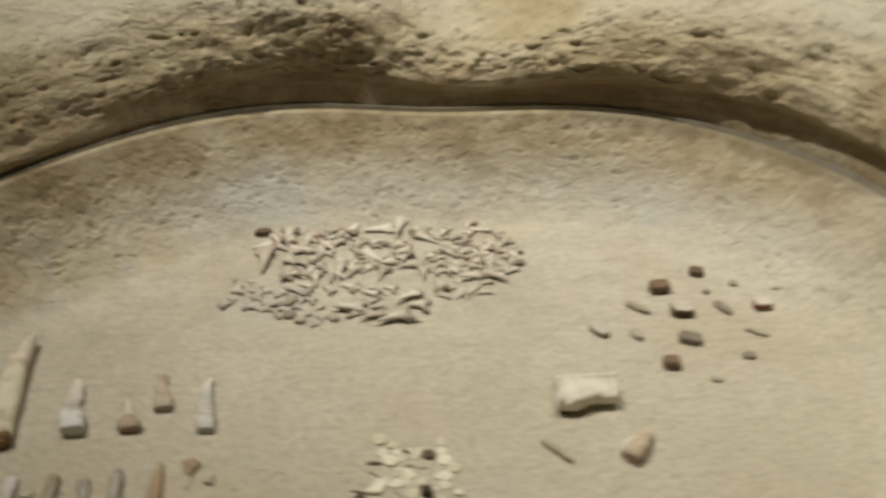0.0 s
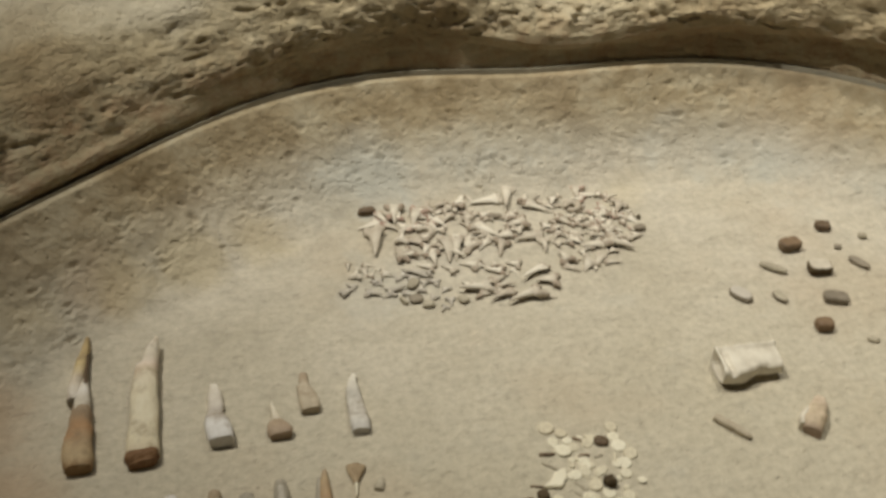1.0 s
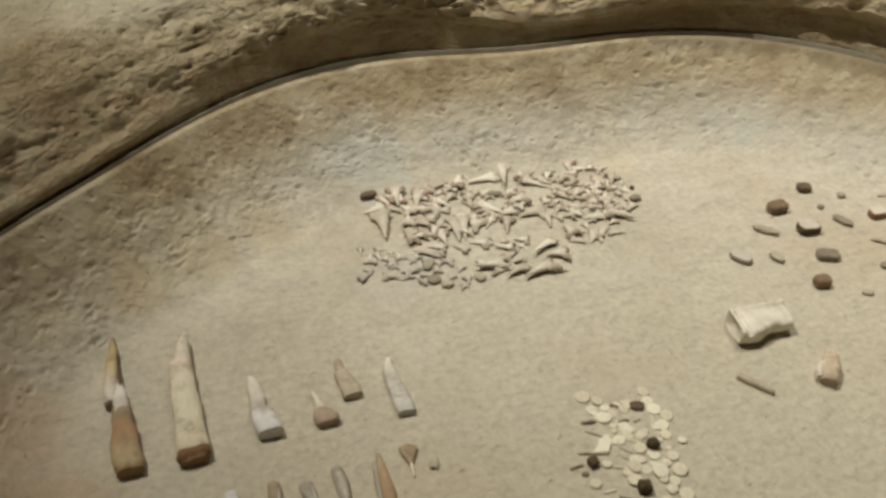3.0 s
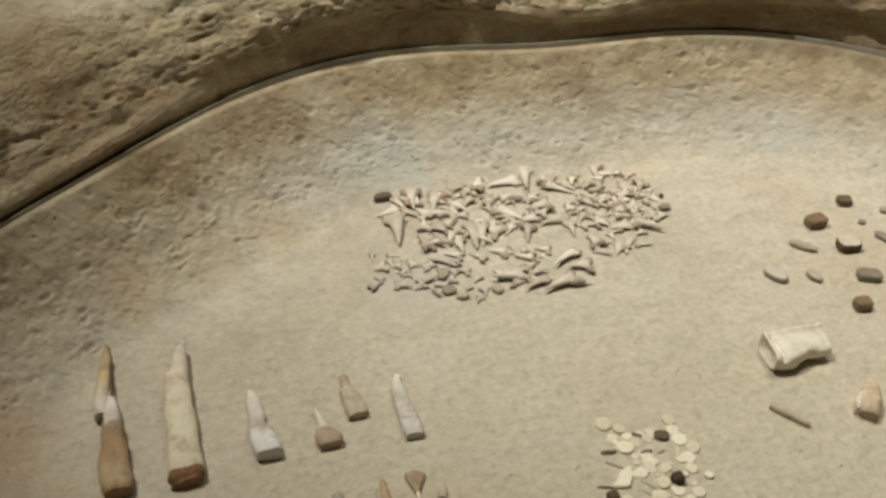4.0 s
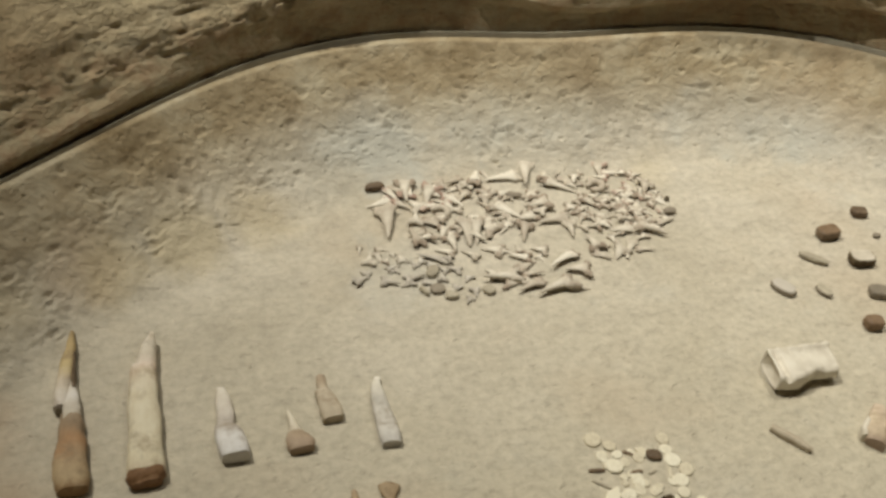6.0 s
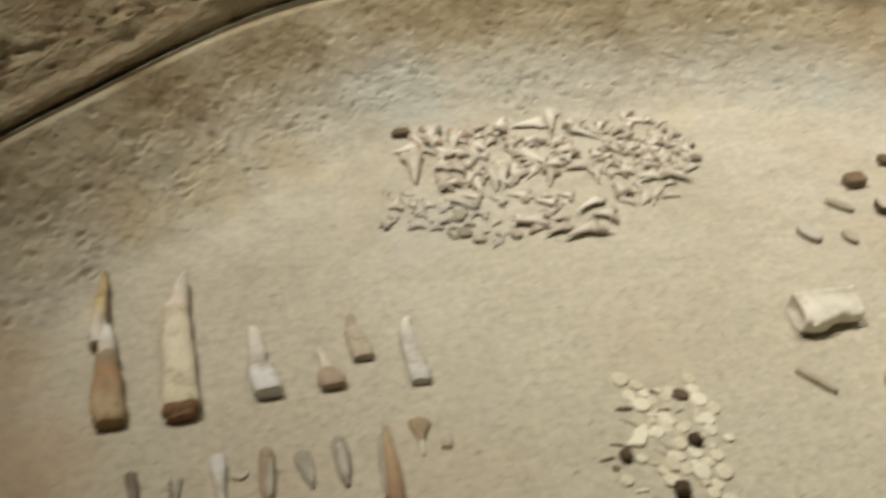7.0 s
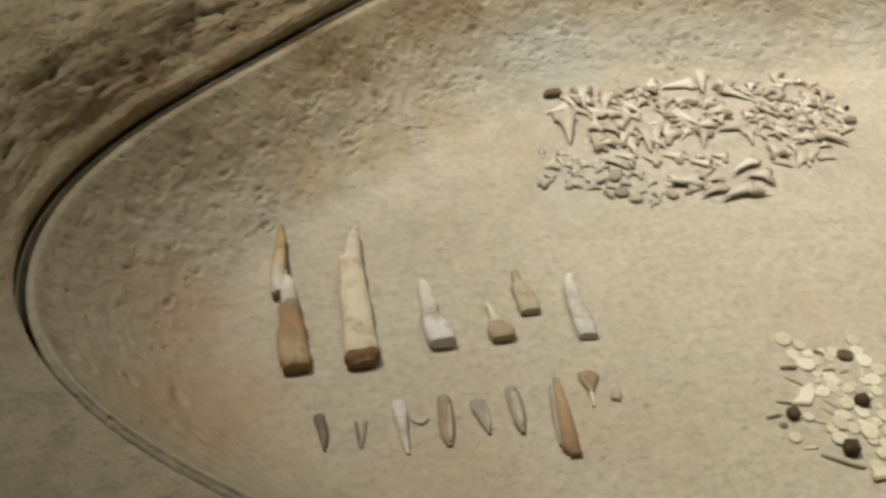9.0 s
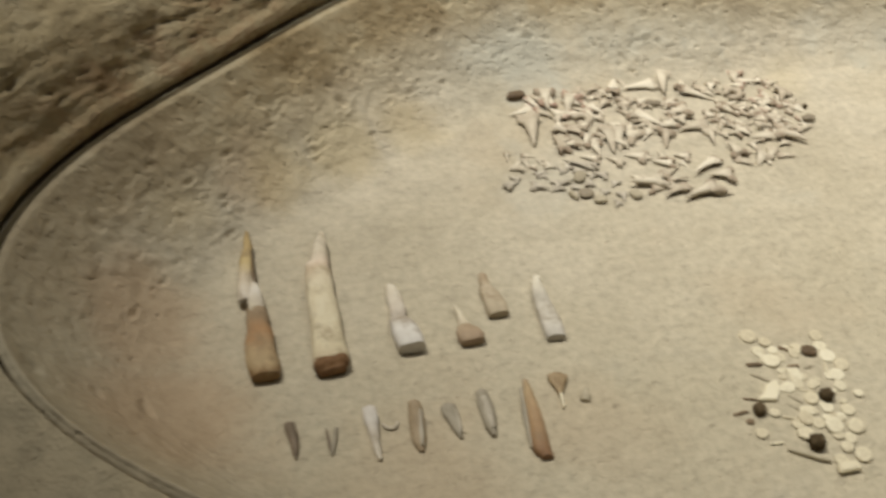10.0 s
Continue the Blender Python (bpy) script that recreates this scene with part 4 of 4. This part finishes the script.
stone("fossil_fragment", -0.038, 1.221, 8, (0.021, 0.010, 0.009), UMBER, "dark brown lump of fossil beside shark teeth", "fossil", 1, boxy=2.6)
stone("fossil_fragment", 0.263, 1.129, 5, (0.014, 0.009, 0.007), SLATE, "dark grey fossil lump beside shark teeth", "fossil", 2, boxy=3)
stone("fossil_fragment", 0.270, 1.150, 0, (0.005, 0.005, 0.006), DARK, "tiny black fossil crumb beside shark teeth", "fossil", 3)
stone("fossil_fragment", 0.105, 1.184, -10, (0.018, 0.008, 0.006), SLATE, "dark splinter of fossil among shark teeth", "fossil", 4, boxy=2.4)
for x_, y_, w_, d_, a_, s_ in ((-0.012, 1.083, 0.017, 0.011, 60, 5), (-0.014, 1.058, 0.015, 0.012, 0, 6), (-0.003, 1.047, 0.013, 0.010, -8, 7), (0.034, 1.048, 0.011, 0.013, 20, 8), (-0.027, 1.058, 0.005, 0.013, 25, 9)):
    stone("fossil_plate", x_, y_, a_, (w_, d_, 0.006), BUFF if s_ != 6 else SLATE, "flat rounded greyish fossil plate beside shark teeth", "fossil", s_, "fossil plates", boxy=2.5)


def ring_bone(x, y, turn, r, tube, gap, label):
    rings = []
    for i in range(29):
        a = radians(gap / 2) + (2 * math.pi - radians(gap)) * i / 28
        end = 0.55 if i in (0, 28) else 1
        k = tube * end * (0.8 + 0.3 * math.sin(a / 2))
        rings.append([Vector((math.cos(a) * (r + k * math.cos(b)), math.sin(a) * (r + k * math.cos(b)) * 0.9, tube * 0.9 + k * 0.9 * math.sin(b))) for b in (2 * math.pi * j / 10 for j in range(10))])
    verts = [v + noise.noise_vector(v * 200) * 0.0006 for q in rings for v in q]
    ob = new("ring_bone", mesh_of("ring_bone", verts, lathe_grid(rings) + [tuple(reversed(range(10))), tuple(range(280, 290))], [CROWN]))
    ob.matrix_world = on_floor(x, y, turn)
    return tagged(ob, label, "fossil")


ring_bone(0.019, 1.169, 190, 0.0085, 0.0036, 80, "curved open ring of pale bone among shark teeth")
ring_bone(0.038, 1.150, 30, 0.0045, 0.0022, 20, "small ring of pale bone among shark teeth")
ring_bone(-0.252, 0.834, 90, 0.0065, 0.0013, 190, "thin curved splinter of pale bone on clay")
ring_bone(0.200, 1.184, -160, 0.0080, 0.0038, 30, "ring of pale bone among shark teeth")

# ---- the patch of shell discs ----


def disc_mesh(seed):
    rnd = random.Random(seed)
    rings, sides = [], 26
    for r, z in ((0.05, 0.0), (0.92, 0.0), (1.0, 0.05), (1.0, 0.22), (0.95, 0.30), (0.80, 0.33), (0.10, 0.30 + rnd.uniform(-0.03, 0.06))):
        rings.append([Vector((math.cos(a) * r * (1 + 0.07 * noise.noise(Vector((math.cos(a) * 1.5 + seed, math.sin(a) * 1.5, 0)))), math.sin(a) * r * (1 + 0.06 * noise.noise(Vector((math.cos(a) * 2, math.sin(a) * 2 + seed, 3)))), z)) for a in (2 * math.pi * j / sides for j in range(sides))])
    return mesh_of("shell_disc", [v for q in rings for v in q], lathe_grid(rings) + [tuple(reversed(range(sides))), tuple(range(6 * sides, 7 * sides))], [SHELL])


DISCS = [disc_mesh(s) for s in range(5)]
# x, y, radius in millimetres
PLACED = [(0.063, 0.859, 7.3), (0.074, 0.85, 5.7), (0.07, 0.83, 7.3), (0.064, 0.842, 5.2), (0.077, 0.841, 4.6), (0.08, 0.832, 4.7), (0.093, 0.834, 5.1), (0.074, 0.819, 3.6), (0.082, 0.813, 4.7), (0.121, 0.848, 5.9), (0.119, 0.837, 5.7), (0.12, 0.826, 6.8), (0.127, 0.815, 6.3), (0.118, 0.806, 6.3), (0.115, 0.795, 5.2), (0.126, 0.785, 4.1), (0.085, 0.788, 6.3), (0.081, 0.804, 5.2), (0.095, 0.802, 4.7), (0.071, 0.771, 6.8), (0.079, 0.777, 4.6), (0.088, 0.769, 3.0), (0.079, 0.765, 5.2), (0.09, 0.76, 7.8), (0.107, 0.756, 6.8), (0.109, 0.772, 5.7), (0.1, 0.767, 4.1), (0.064, 0.758, 6.7), (0.097, 0.747, 5.2), (0.09, 0.739, 4.3)]
PLACED += [(0.049, 0.781, 4.6), (0.03, 0.765, 5.2), (0.099, 0.731, 6.8), (0.08, 0.73, 5.7)]
for x_, y_, r_ in PLACED:
    s_ = r_ / 1000 * 1.0
    spin_ = Euler((radians(dice.uniform(-9, 9)), radians(dice.uniform(-9, 9)), dice.uniform(0, 6.28))).to_matrix().to_4x4() @ Matrix.Diagonal((s_, s_, max(s_, 0.005), 1))
    me_ = dice.choice(DISCS)
    low_ = min((spin_ @ v.co).z for v in me_.vertices)
    ob_ = new("shell_disc", me_)
    ob_.matrix_world = Matrix.Translation((x_, y_, -low_ - 0.0002)) @ spin_
    tagged(ob_, "round cream shell disc lying among others" if r_ > 4.4 else "very small round cream shell disc", "shell disc", "patch of shell discs")


for i_ in range(28):
    y_ = dice.uniform(0.738, 0.845)
    x_ = dice.uniform(0.062, 0.112 - 0.15 * max(0.0, 0.79 - y_))
    s_ = dice.uniform(0.0024, 0.0042) if i_ < 14 else dice.uniform(0.0042, 0.0056)
    ob_ = new("shell_disc", dice.choice(DISCS))
    ob_.matrix_world = Matrix.Translation((x_, y_, 0.0004)) @ Euler((dice.uniform(-0.1, 0.1), dice.uniform(-0.1, 0.1), dice.uniform(0, 6))).to_matrix().to_4x4() @ Matrix.Diagonal((s_, s_, 0.005, 1))
    tagged(ob_, "very small round cream shell disc", "shell disc", "patch of shell discs")


def block(x, y, turn, size, mat, label, seed):
    """A worn cube with bevelled edges."""
    bm = bmesh.new()
    bmesh.ops.create_cube(bm, size=1)
    bmesh.ops.bevel(bm, geom=bm.edges[:], offset=0.07, segments=2, affect="EDGES")
    bmesh.ops.subdivide_edges(bm, edges=bm.edges[:], cuts=2, use_grid_fill=True)
    for v in bm.verts:
        v.co += noise.noise_vector(v.co * 2.5 + Vector((seed, 0, 0))) * 0.04
        v.co = Vector((v.co.x * size[0], v.co.y * size[1], (v.co.z + 0.5) * size[2] - 0.0003))
    me = bpy.data.meshes.new("mineral_cube")
    me.materials.append(mat)
    for f in bm.faces:
        f.smooth = True
    bm.to_mesh(me)
    bm.free()
    ob = new("mineral_cube", me)
    ob.matrix_world = on_floor(x, y, turn)
    return tagged(ob, label, "mineral", "dark minerals among the discs")


block(0.097, 0.787, 4, (0.0092, 0.0092, 0.0085), DARK, "dark brown mineral cube among shell discs", 1)
block(0.067, 0.747, -10, (0.0104, 0.0104, 0.0092), DARK, "dark brown mineral cube beside a bone rod", 2)
stone("mineral_lump", 0.037, 0.785, 10, (0.0100, 0.0100, 0.0085), DARK, "dark rounded mineral lump among shell discs", "mineral", 12, "dark minerals among the discs", boxy=3, wear=0.05)
stone("mineral_lump", 0.106, 0.833, -20, (0.013, 0.010, 0.006), UMBER, "brown oval pebble among shell discs", "mineral", 13, boxy=2.6)
stone("mineral_lump", 0.026, 0.777, -5, (0.007, 0.005, 0.003), UMBER, "small brown chip beside shell discs", "mineral", 14)


def rod(x, y, turn, mm, wide, mat, label, seed):
    w = wide / 2000
    L = mm / 1000
    ob = new("bone_rod", mesh_of("bone_rod", *loft([(-L / 2, w * 0.8, w * 1.5, 0, 0), (-L / 4, w, w * 1.8, 0, 0), (L / 4, w, w * 1.8, 0, 0), (L / 2, w * 0.7, w * 1.4, 0, 0)], 12, seed, w * 0.12, 2.4), [mat]))
    ob.matrix_world = on_floor(x, y, turn - 90)
    return tagged(ob, label, "bone rod", "bone rods among the discs")


for x_, y_, mm_, a_, w_, mat_, said_ in (
        (0.053, 0.816, 16, -42, 2.6, BUFF, "thin buff bone rod among shell discs"), (0.036, 0.797, 13, -18, 2.2, UMBER, "thin brown splinter beside shell discs"),
        (0.057, 0.739, 32, -31, 4.4, BUFF, "long buff bone rod beside shell discs"), (0.059, 0.774, 14, -23, 2.2, SHELL, "thin cream rod among shell discs"),
        (0.038, 0.754, 12, -5, 2.4, SHELL, "thin cream rod beside shell discs"), (0.085, 0.796, 16, -18, 2.0, SHELL, "thin cream rod among shell discs"),
        (0.022, 0.786, 13, 4, 2.6, UMBER, "thin brown splinter beside shell discs"), (0.086, 0.840, 9, -40, 3.4, UMBER, "short brown rod among shell discs"),
        (0.085, 0.821, 11, 0, 3.4, UMBER, "short brown rod among shell discs"), (0.098, 0.818, 8, 16, 2.4, BUFF, "short buff rod among shell discs"),
        (0.054, 0.829, 13, -11, 3.6, UMBER, "short brown rod among shell discs"), (0.112, 0.814, 12, 70, 2.6, SHELL, "thin cream rod among shell discs"),
        (0.072, 0.790, 14, -50, 2.0, BUFF, "thin buff bone rod among shell discs"), (0.068, 0.782, 11, -48, 2.0, BUFF, "thin buff bone rod among shell discs")):
    rod(x_, y_, a_, mm_, w_, mat_, said_, int(mm_) + 3)


def slab(name, x, y, turn, size, corners, mat, label, category, seed):
    """A broken flat piece: corners as shares of its half size."""
    bm = bmesh.new()
    low = [bm.verts.new((a * size[0] / 2, b * size[1] / 2, 0)) for a, b in corners]
    face = bm.faces.new(low)
    up = bmesh.ops.extrude_face_region(bm, geom=[face])
    for v in up["geom"]:
        if isinstance(v, bmesh.types.BMVert):
            v.co.z += size[2]
    bmesh.ops.recalc_face_normals(bm, faces=bm.faces[:])
    bmesh.ops.bevel(bm, geom=bm.edges[:], offset=size[2] * 0.2, segments=2, affect="EDGES")
    for v in bm.verts:
        v.co += noise.noise_vector(v.co * 120 + Vector((seed, 0, 0))) * size[2] * 0.12
    me = bpy.data.meshes.new(name)
    me.materials.append(mat)
    bm.to_mesh(me)
    bm.free()
    ob = new(name, me)
    ob.matrix_world = on_floor(x, y, turn)
    return tagged(ob, label, category)


slab("shell_plate", 0.053, 0.800, 10, (0.027, 0.019, 0.0042), ((-1, -0.35), (0.05, -1), (0.75, -0.1), (1, 0.9), (0.1, 0.75), (-0.25, 0.15)), SHELL, "broken cream shell plate among shell discs", "shell", 1)
slab("shell_plate", 0.081, 0.722, -3, (0.019, 0.010, 0.005), ((-1, -0.8), (1, -0.6), (0.9, 0.8), (-0.8, 1)), SHELL, "thick cream shell slab beside shell discs", "shell", 2)
slab("shell_plate", 0.098, 0.838, -10, (0.012, 0.012, 0.002), ((-1, 0.8), (0, -1), (1, 0.3), (0.2, 1)), SHELL, "thin cream shell chip among shell discs", "shell", 3)

# ---- scattered pebbles and worked stones ----
G_ = "scatter of pebbles"
M_PALEBROWN = plain("pale_brown_face", [(0.3, (0.135, 0.084, 0.046)), (0.7, (0.24, 0.16, 0.095))], 0.6, 90, 0.0006)
M_PALETOP = plain("pale_worn_face", [(0.3, (0.42, 0.37, 0.29)), (0.7, (0.60, 0.54, 0.44))], 0.6, 90, 0.0006)
stone("pebble", 0.473, 1.089, -14, (0.021, 0.017, 0.010), UMBER, "dark brown oval pebble on clay", "pebble", 21, G_, boxy=4.2)
stone("worked_stone", 0.416, 1.062, 4, (0.030, 0.020, 0.014), UMBER, "dark red-brown oblong stone with paler dished top", "worked stone", 22, G_, boxy=4.6, wear=0.04, top=M_PALEBROWN, cut=0.8)
stone("pebble", 0.471, 1.052, 0, (0.012, 0.009, 0.005), SLATE, "very small grey pebble on clay", "pebble", 23, G_)
stone("pebble", 0.509, 1.064, -15, (0.013, 0.011, 0.008), BUFF, "small pale buff pebble on clay", "pebble", 24, G_)
stone("stone_sliver", 0.562, 1.050, -8, (0.024, 0.009, 0.005), BUFF, "pale buff sliver of stone on clay", "pebble", 25, G_)
stone("stone_sliver", 0.379, 1.030, -42, (0.037, 0.011, 0.008), BUFF, "long pale buff sliver of stone on clay", "pebble", 26, G_, boxy=2.5)
stone("worked_stone", 0.427, 1.017, -8, (0.031, 0.022, 0.014), DARK, "dark stone with a pale dished upper face", "worked stone", 27, G_, boxy=4.6, wear=0.05, top=M_PALETOP, cut=0.8)
stone("pebble", 0.478, 1.020, -62, (0.031, 0.012, 0.008), SLATE, "narrow grey-brown pebble on clay", "pebble", 28, G_, boxy=2.4)
stone("worked_stone", 0.526, 1.018, -3, (0.026, 0.018, 0.012), RUSSET, "russet squared stone with paler flat top", "worked stone", 29, G_, boxy=4.6, wear=0.04, top=ROOT, cut=0.85)
stone("pebble", 0.322, 0.994, -58, (0.032, 0.019, 0.010), SLATE, "flat oval grey-buff pebble on clay", "pebble", 30, G_, boxy=2.3, wear=0.05, top=GREYROOT, cut=0.8)
stone("pebble", 0.362, 0.983, -75, (0.024, 0.014, 0.008), SLATE, "small flat buff pebble on clay", "pebble", 31, G_, top=BUFF, cut=0.8)
stone("pebble", 0.419, 0.969, -22, (0.031, 0.020, 0.011), SLATE, "large dark grey oblong pebble on clay", "pebble", 32, G_, boxy=4.2, wear=0.05)
stone("worked_stone", 0.383, 0.931, -6, (0.022, 0.017, 0.014), M_PALEBROWN, "brown barrel-shaped stone with paler top", "worked stone", 33, G_, boxy=4.6, wear=0.05)
stone("stone_sliver", 0.500, 0.974, -35, (0.033, 0.010, 0.006), BUFF, "pale sliver of stone on clay", "pebble", 34, G_)
stone("pebble", 0.474, 0.936, -10, (0.019, 0.013, 0.007), SLATE, "small grey pebble on clay", "pebble", 35, G_, boxy=2.4)
stone("pebble", 0.423, 0.904, -30, (0.015, 0.010, 0.006), BUFF, "small pale pebble on clay", "pebble", 36, G_)


def jaw_piece():
    """A rounded block of ivory: ridge along the back, saddle near the hollow west end, undercut front."""
    sides, steps, rings = 40, 44, []
    stations = [(0.006, 0.30), (0.005, 0.60), (0.002, 0.86), (0.0, 0.95)] + [(i / steps * 0.068, 1.0) for i in range(1, steps)] + [(0.068, 0.95), (0.0688, 0.72), (0.0684, 0.3)]
    for x, k in stations:
        u = x / 0.068
        hy, hz = 0.0178 - 0.0015 * u, 0.0116 - 0.0012 * u
        ring = []
        for j in range(sides):
            a = 2 * math.pi * j / sides
            c, s = math.cos(a), math.sin(a)
            y = math.copysign(abs(c) ** 0.42, c) * hy * k
            z = math.copysign(abs(s) ** 0.5, s) * hz * k
            v = (y / hy + 1) / 2
            up = smooth(-0.1, 0.6, s)
            z -= 0.0036 * up * math.exp(-((v - 0.70) / 0.12) ** 2) * smooth(0.25, 0.45, u)
            z += 0.0016 * up * math.exp(-((v - 0.93) / 0.07) ** 2)
            z -= 0.0050 * up * math.exp(-((u - 0.09 - 0.05 * (1 - v)) / 0.045) ** 2) * (1 - 0.75 * smooth(0.6, 0.95, v))
            z -= 0.0022 * up * smooth(0.45, 0.9, u) * (1 - smooth(0.5, 0.8, v))
            # the front hangs over, and its edge is wavy
            front = 1 - smooth(0.0, 0.35, v)
            y -= front * (0.0040 * math.exp(-((u - 0.26) / 0.18) ** 2) - 0.002 * math.exp(-((u - 0.62) / 0.10) ** 2)) * k
            z += 0.0042 * front * (1 - smooth(-0.9, 0.1, s))
            p = Vector((x - 0.034 + 0.003 * (v - 0.5), y + 0.004 * (u - 0.5), z + 0.0118))
            p += noise.noise_vector(p * 90) * 0.0013 + noise.noise_vector(p * 260) * 0.0005
            p.z = max(p.z, 0.0)
            ring.append(p)
        rings.append(ring)
    verts = [v for r in rings for v in r]
    last = len(verts) - sides
    faces = lathe_grid(rings) + [tuple(reversed(range(sides))), tuple(range(last, last + sides))]
    ob = new("jaw_fragment", mesh_of("jaw_fragment", verts, faces, [IVORY]))
    ob.matrix_world = on_floor(0.2755, 0.8905, -3, -0.0004) @ Matrix.Diagonal((0.92, 1.0, 1.0, 1))
    return tagged(ob, "cream jaw fragment with back ridge and hollow end", "fossil")


jaw_piece()
M_WAND = plain("buff_rod", [(0.3, (0.34, 0.28, 0.20)), (0.7, (0.46, 0.40, 0.30))], 0.7, 110, 0.0006)
ob_ = new("bone_rod", mesh_of("bone_rod", *loft([(-0.018, 0.0030, 0.006, 0, 0), (-0.006, 0.0036, 0.007, 0.0004, 0), (0.008, 0.0036, 0.007, 0, 0), (0.018, 0.0026, 0.005, 0, 0)], 14, 61, 0.0006, 3.0), [M_WAND]))
ob_.matrix_world = on_floor(0.229, 0.824, -56 - 90)
tagged(ob_, "short buff bone rod lying alone on clay", "bone rod")
M_NUB = banded("pinkish_tooth", [(0.0, (0.30, 0.22, 0.16)), (0.12, (0.50, 0.40, 0.28)), (0.5, (0.58, 0.47, 0.34)), (1.0, (0.55, 0.45, 0.34))], 0.05, wander=0.1)
ob_ = thing("fossil_tooth", on_floor(0.294, 0.801, -38), "stout pinkish-buff tooth with broad broken foot", "fossil tooth")
part("crown", mesh_of("crown", *loft([(0, 0.0088, 0.0125, 0.001, 0), (0.008, 0.0112, 0.015, -0.0015, 0), (0.020, 0.0094, 0.015, 0.0, 0), (0.034, 0.0078, 0.012, 0.001, 0), (0.046, 0.0048, 0.008, 0.001, 0.001)], 20, 62, 0.0012, 2.8), [M_NUB]), ob_)
part("chip", mesh_of("chip", *loft([(0.003, 0.0022, 0.0110, -0.0090, 0.0005), (0.010, 0.0030, 0.0135, -0.0102, 0.0005), (0.020, 0.0026, 0.0135, -0.0086, 0.0005), (0.025, 0.0012, 0.010, -0.0075, 0.001)], 14, 63, 0.0008, 2.6), [IVORY]), ob_, "white chipped edge")


def crumbs():
    """Loose crumbs of clay on the floor of the hollow and its edge."""
    rnd = random.Random(77)
    verts, faces = [], []
    for i in range(220):
        t = rnd.uniform(0, 2 * math.pi)
        far = i % 3 > 0
        u = rnd.uniform(0.80, 0.96) if far else math.sqrt(rnd.random()) * 0.85
        d = (1 - u) * reach(t)
        c = MID + Vector((math.cos(t), math.sin(t), 0)) * reach(t) * u
        c.z = RIM * max(0.0, 1 - d / SLOPE) ** 1.65 - 0.0006
        r = rnd.uniform(0.0006, 0.0013) * (1.5 if rnd.random() < 0.12 else 1)
        n0 = len(verts)
        for k in range(3):
            z, w = ((-0.2, 1.0), (0.45, 0.85), (0.8, 0.35))[k]
            for j in range(7):
                a = 2 * math.pi * j / 7 + k * 0.3
                q = rnd.uniform(0.75, 1.25)
                verts.append(c + Vector((math.cos(a) * r * w * q * 1.3, math.sin(a) * r * w * q, z * r)))
        for k in range(2):
            for j in range(7):
                a, b = n0 + k * 7 + j, n0 + k * 7 + (j + 1) % 7
                faces.append((a, b, b + 7, a + 7))
        faces.append(tuple(range(n0 + 14, n0 + 21)))
    ob = new("clay_crumbs", mesh_of("clay_crumbs", verts, faces, [CLAY]))
    return tagged(ob, "loose crumbs of pale clay strewn over the hollow", "crumbs", kind="stuff")


crumbs()
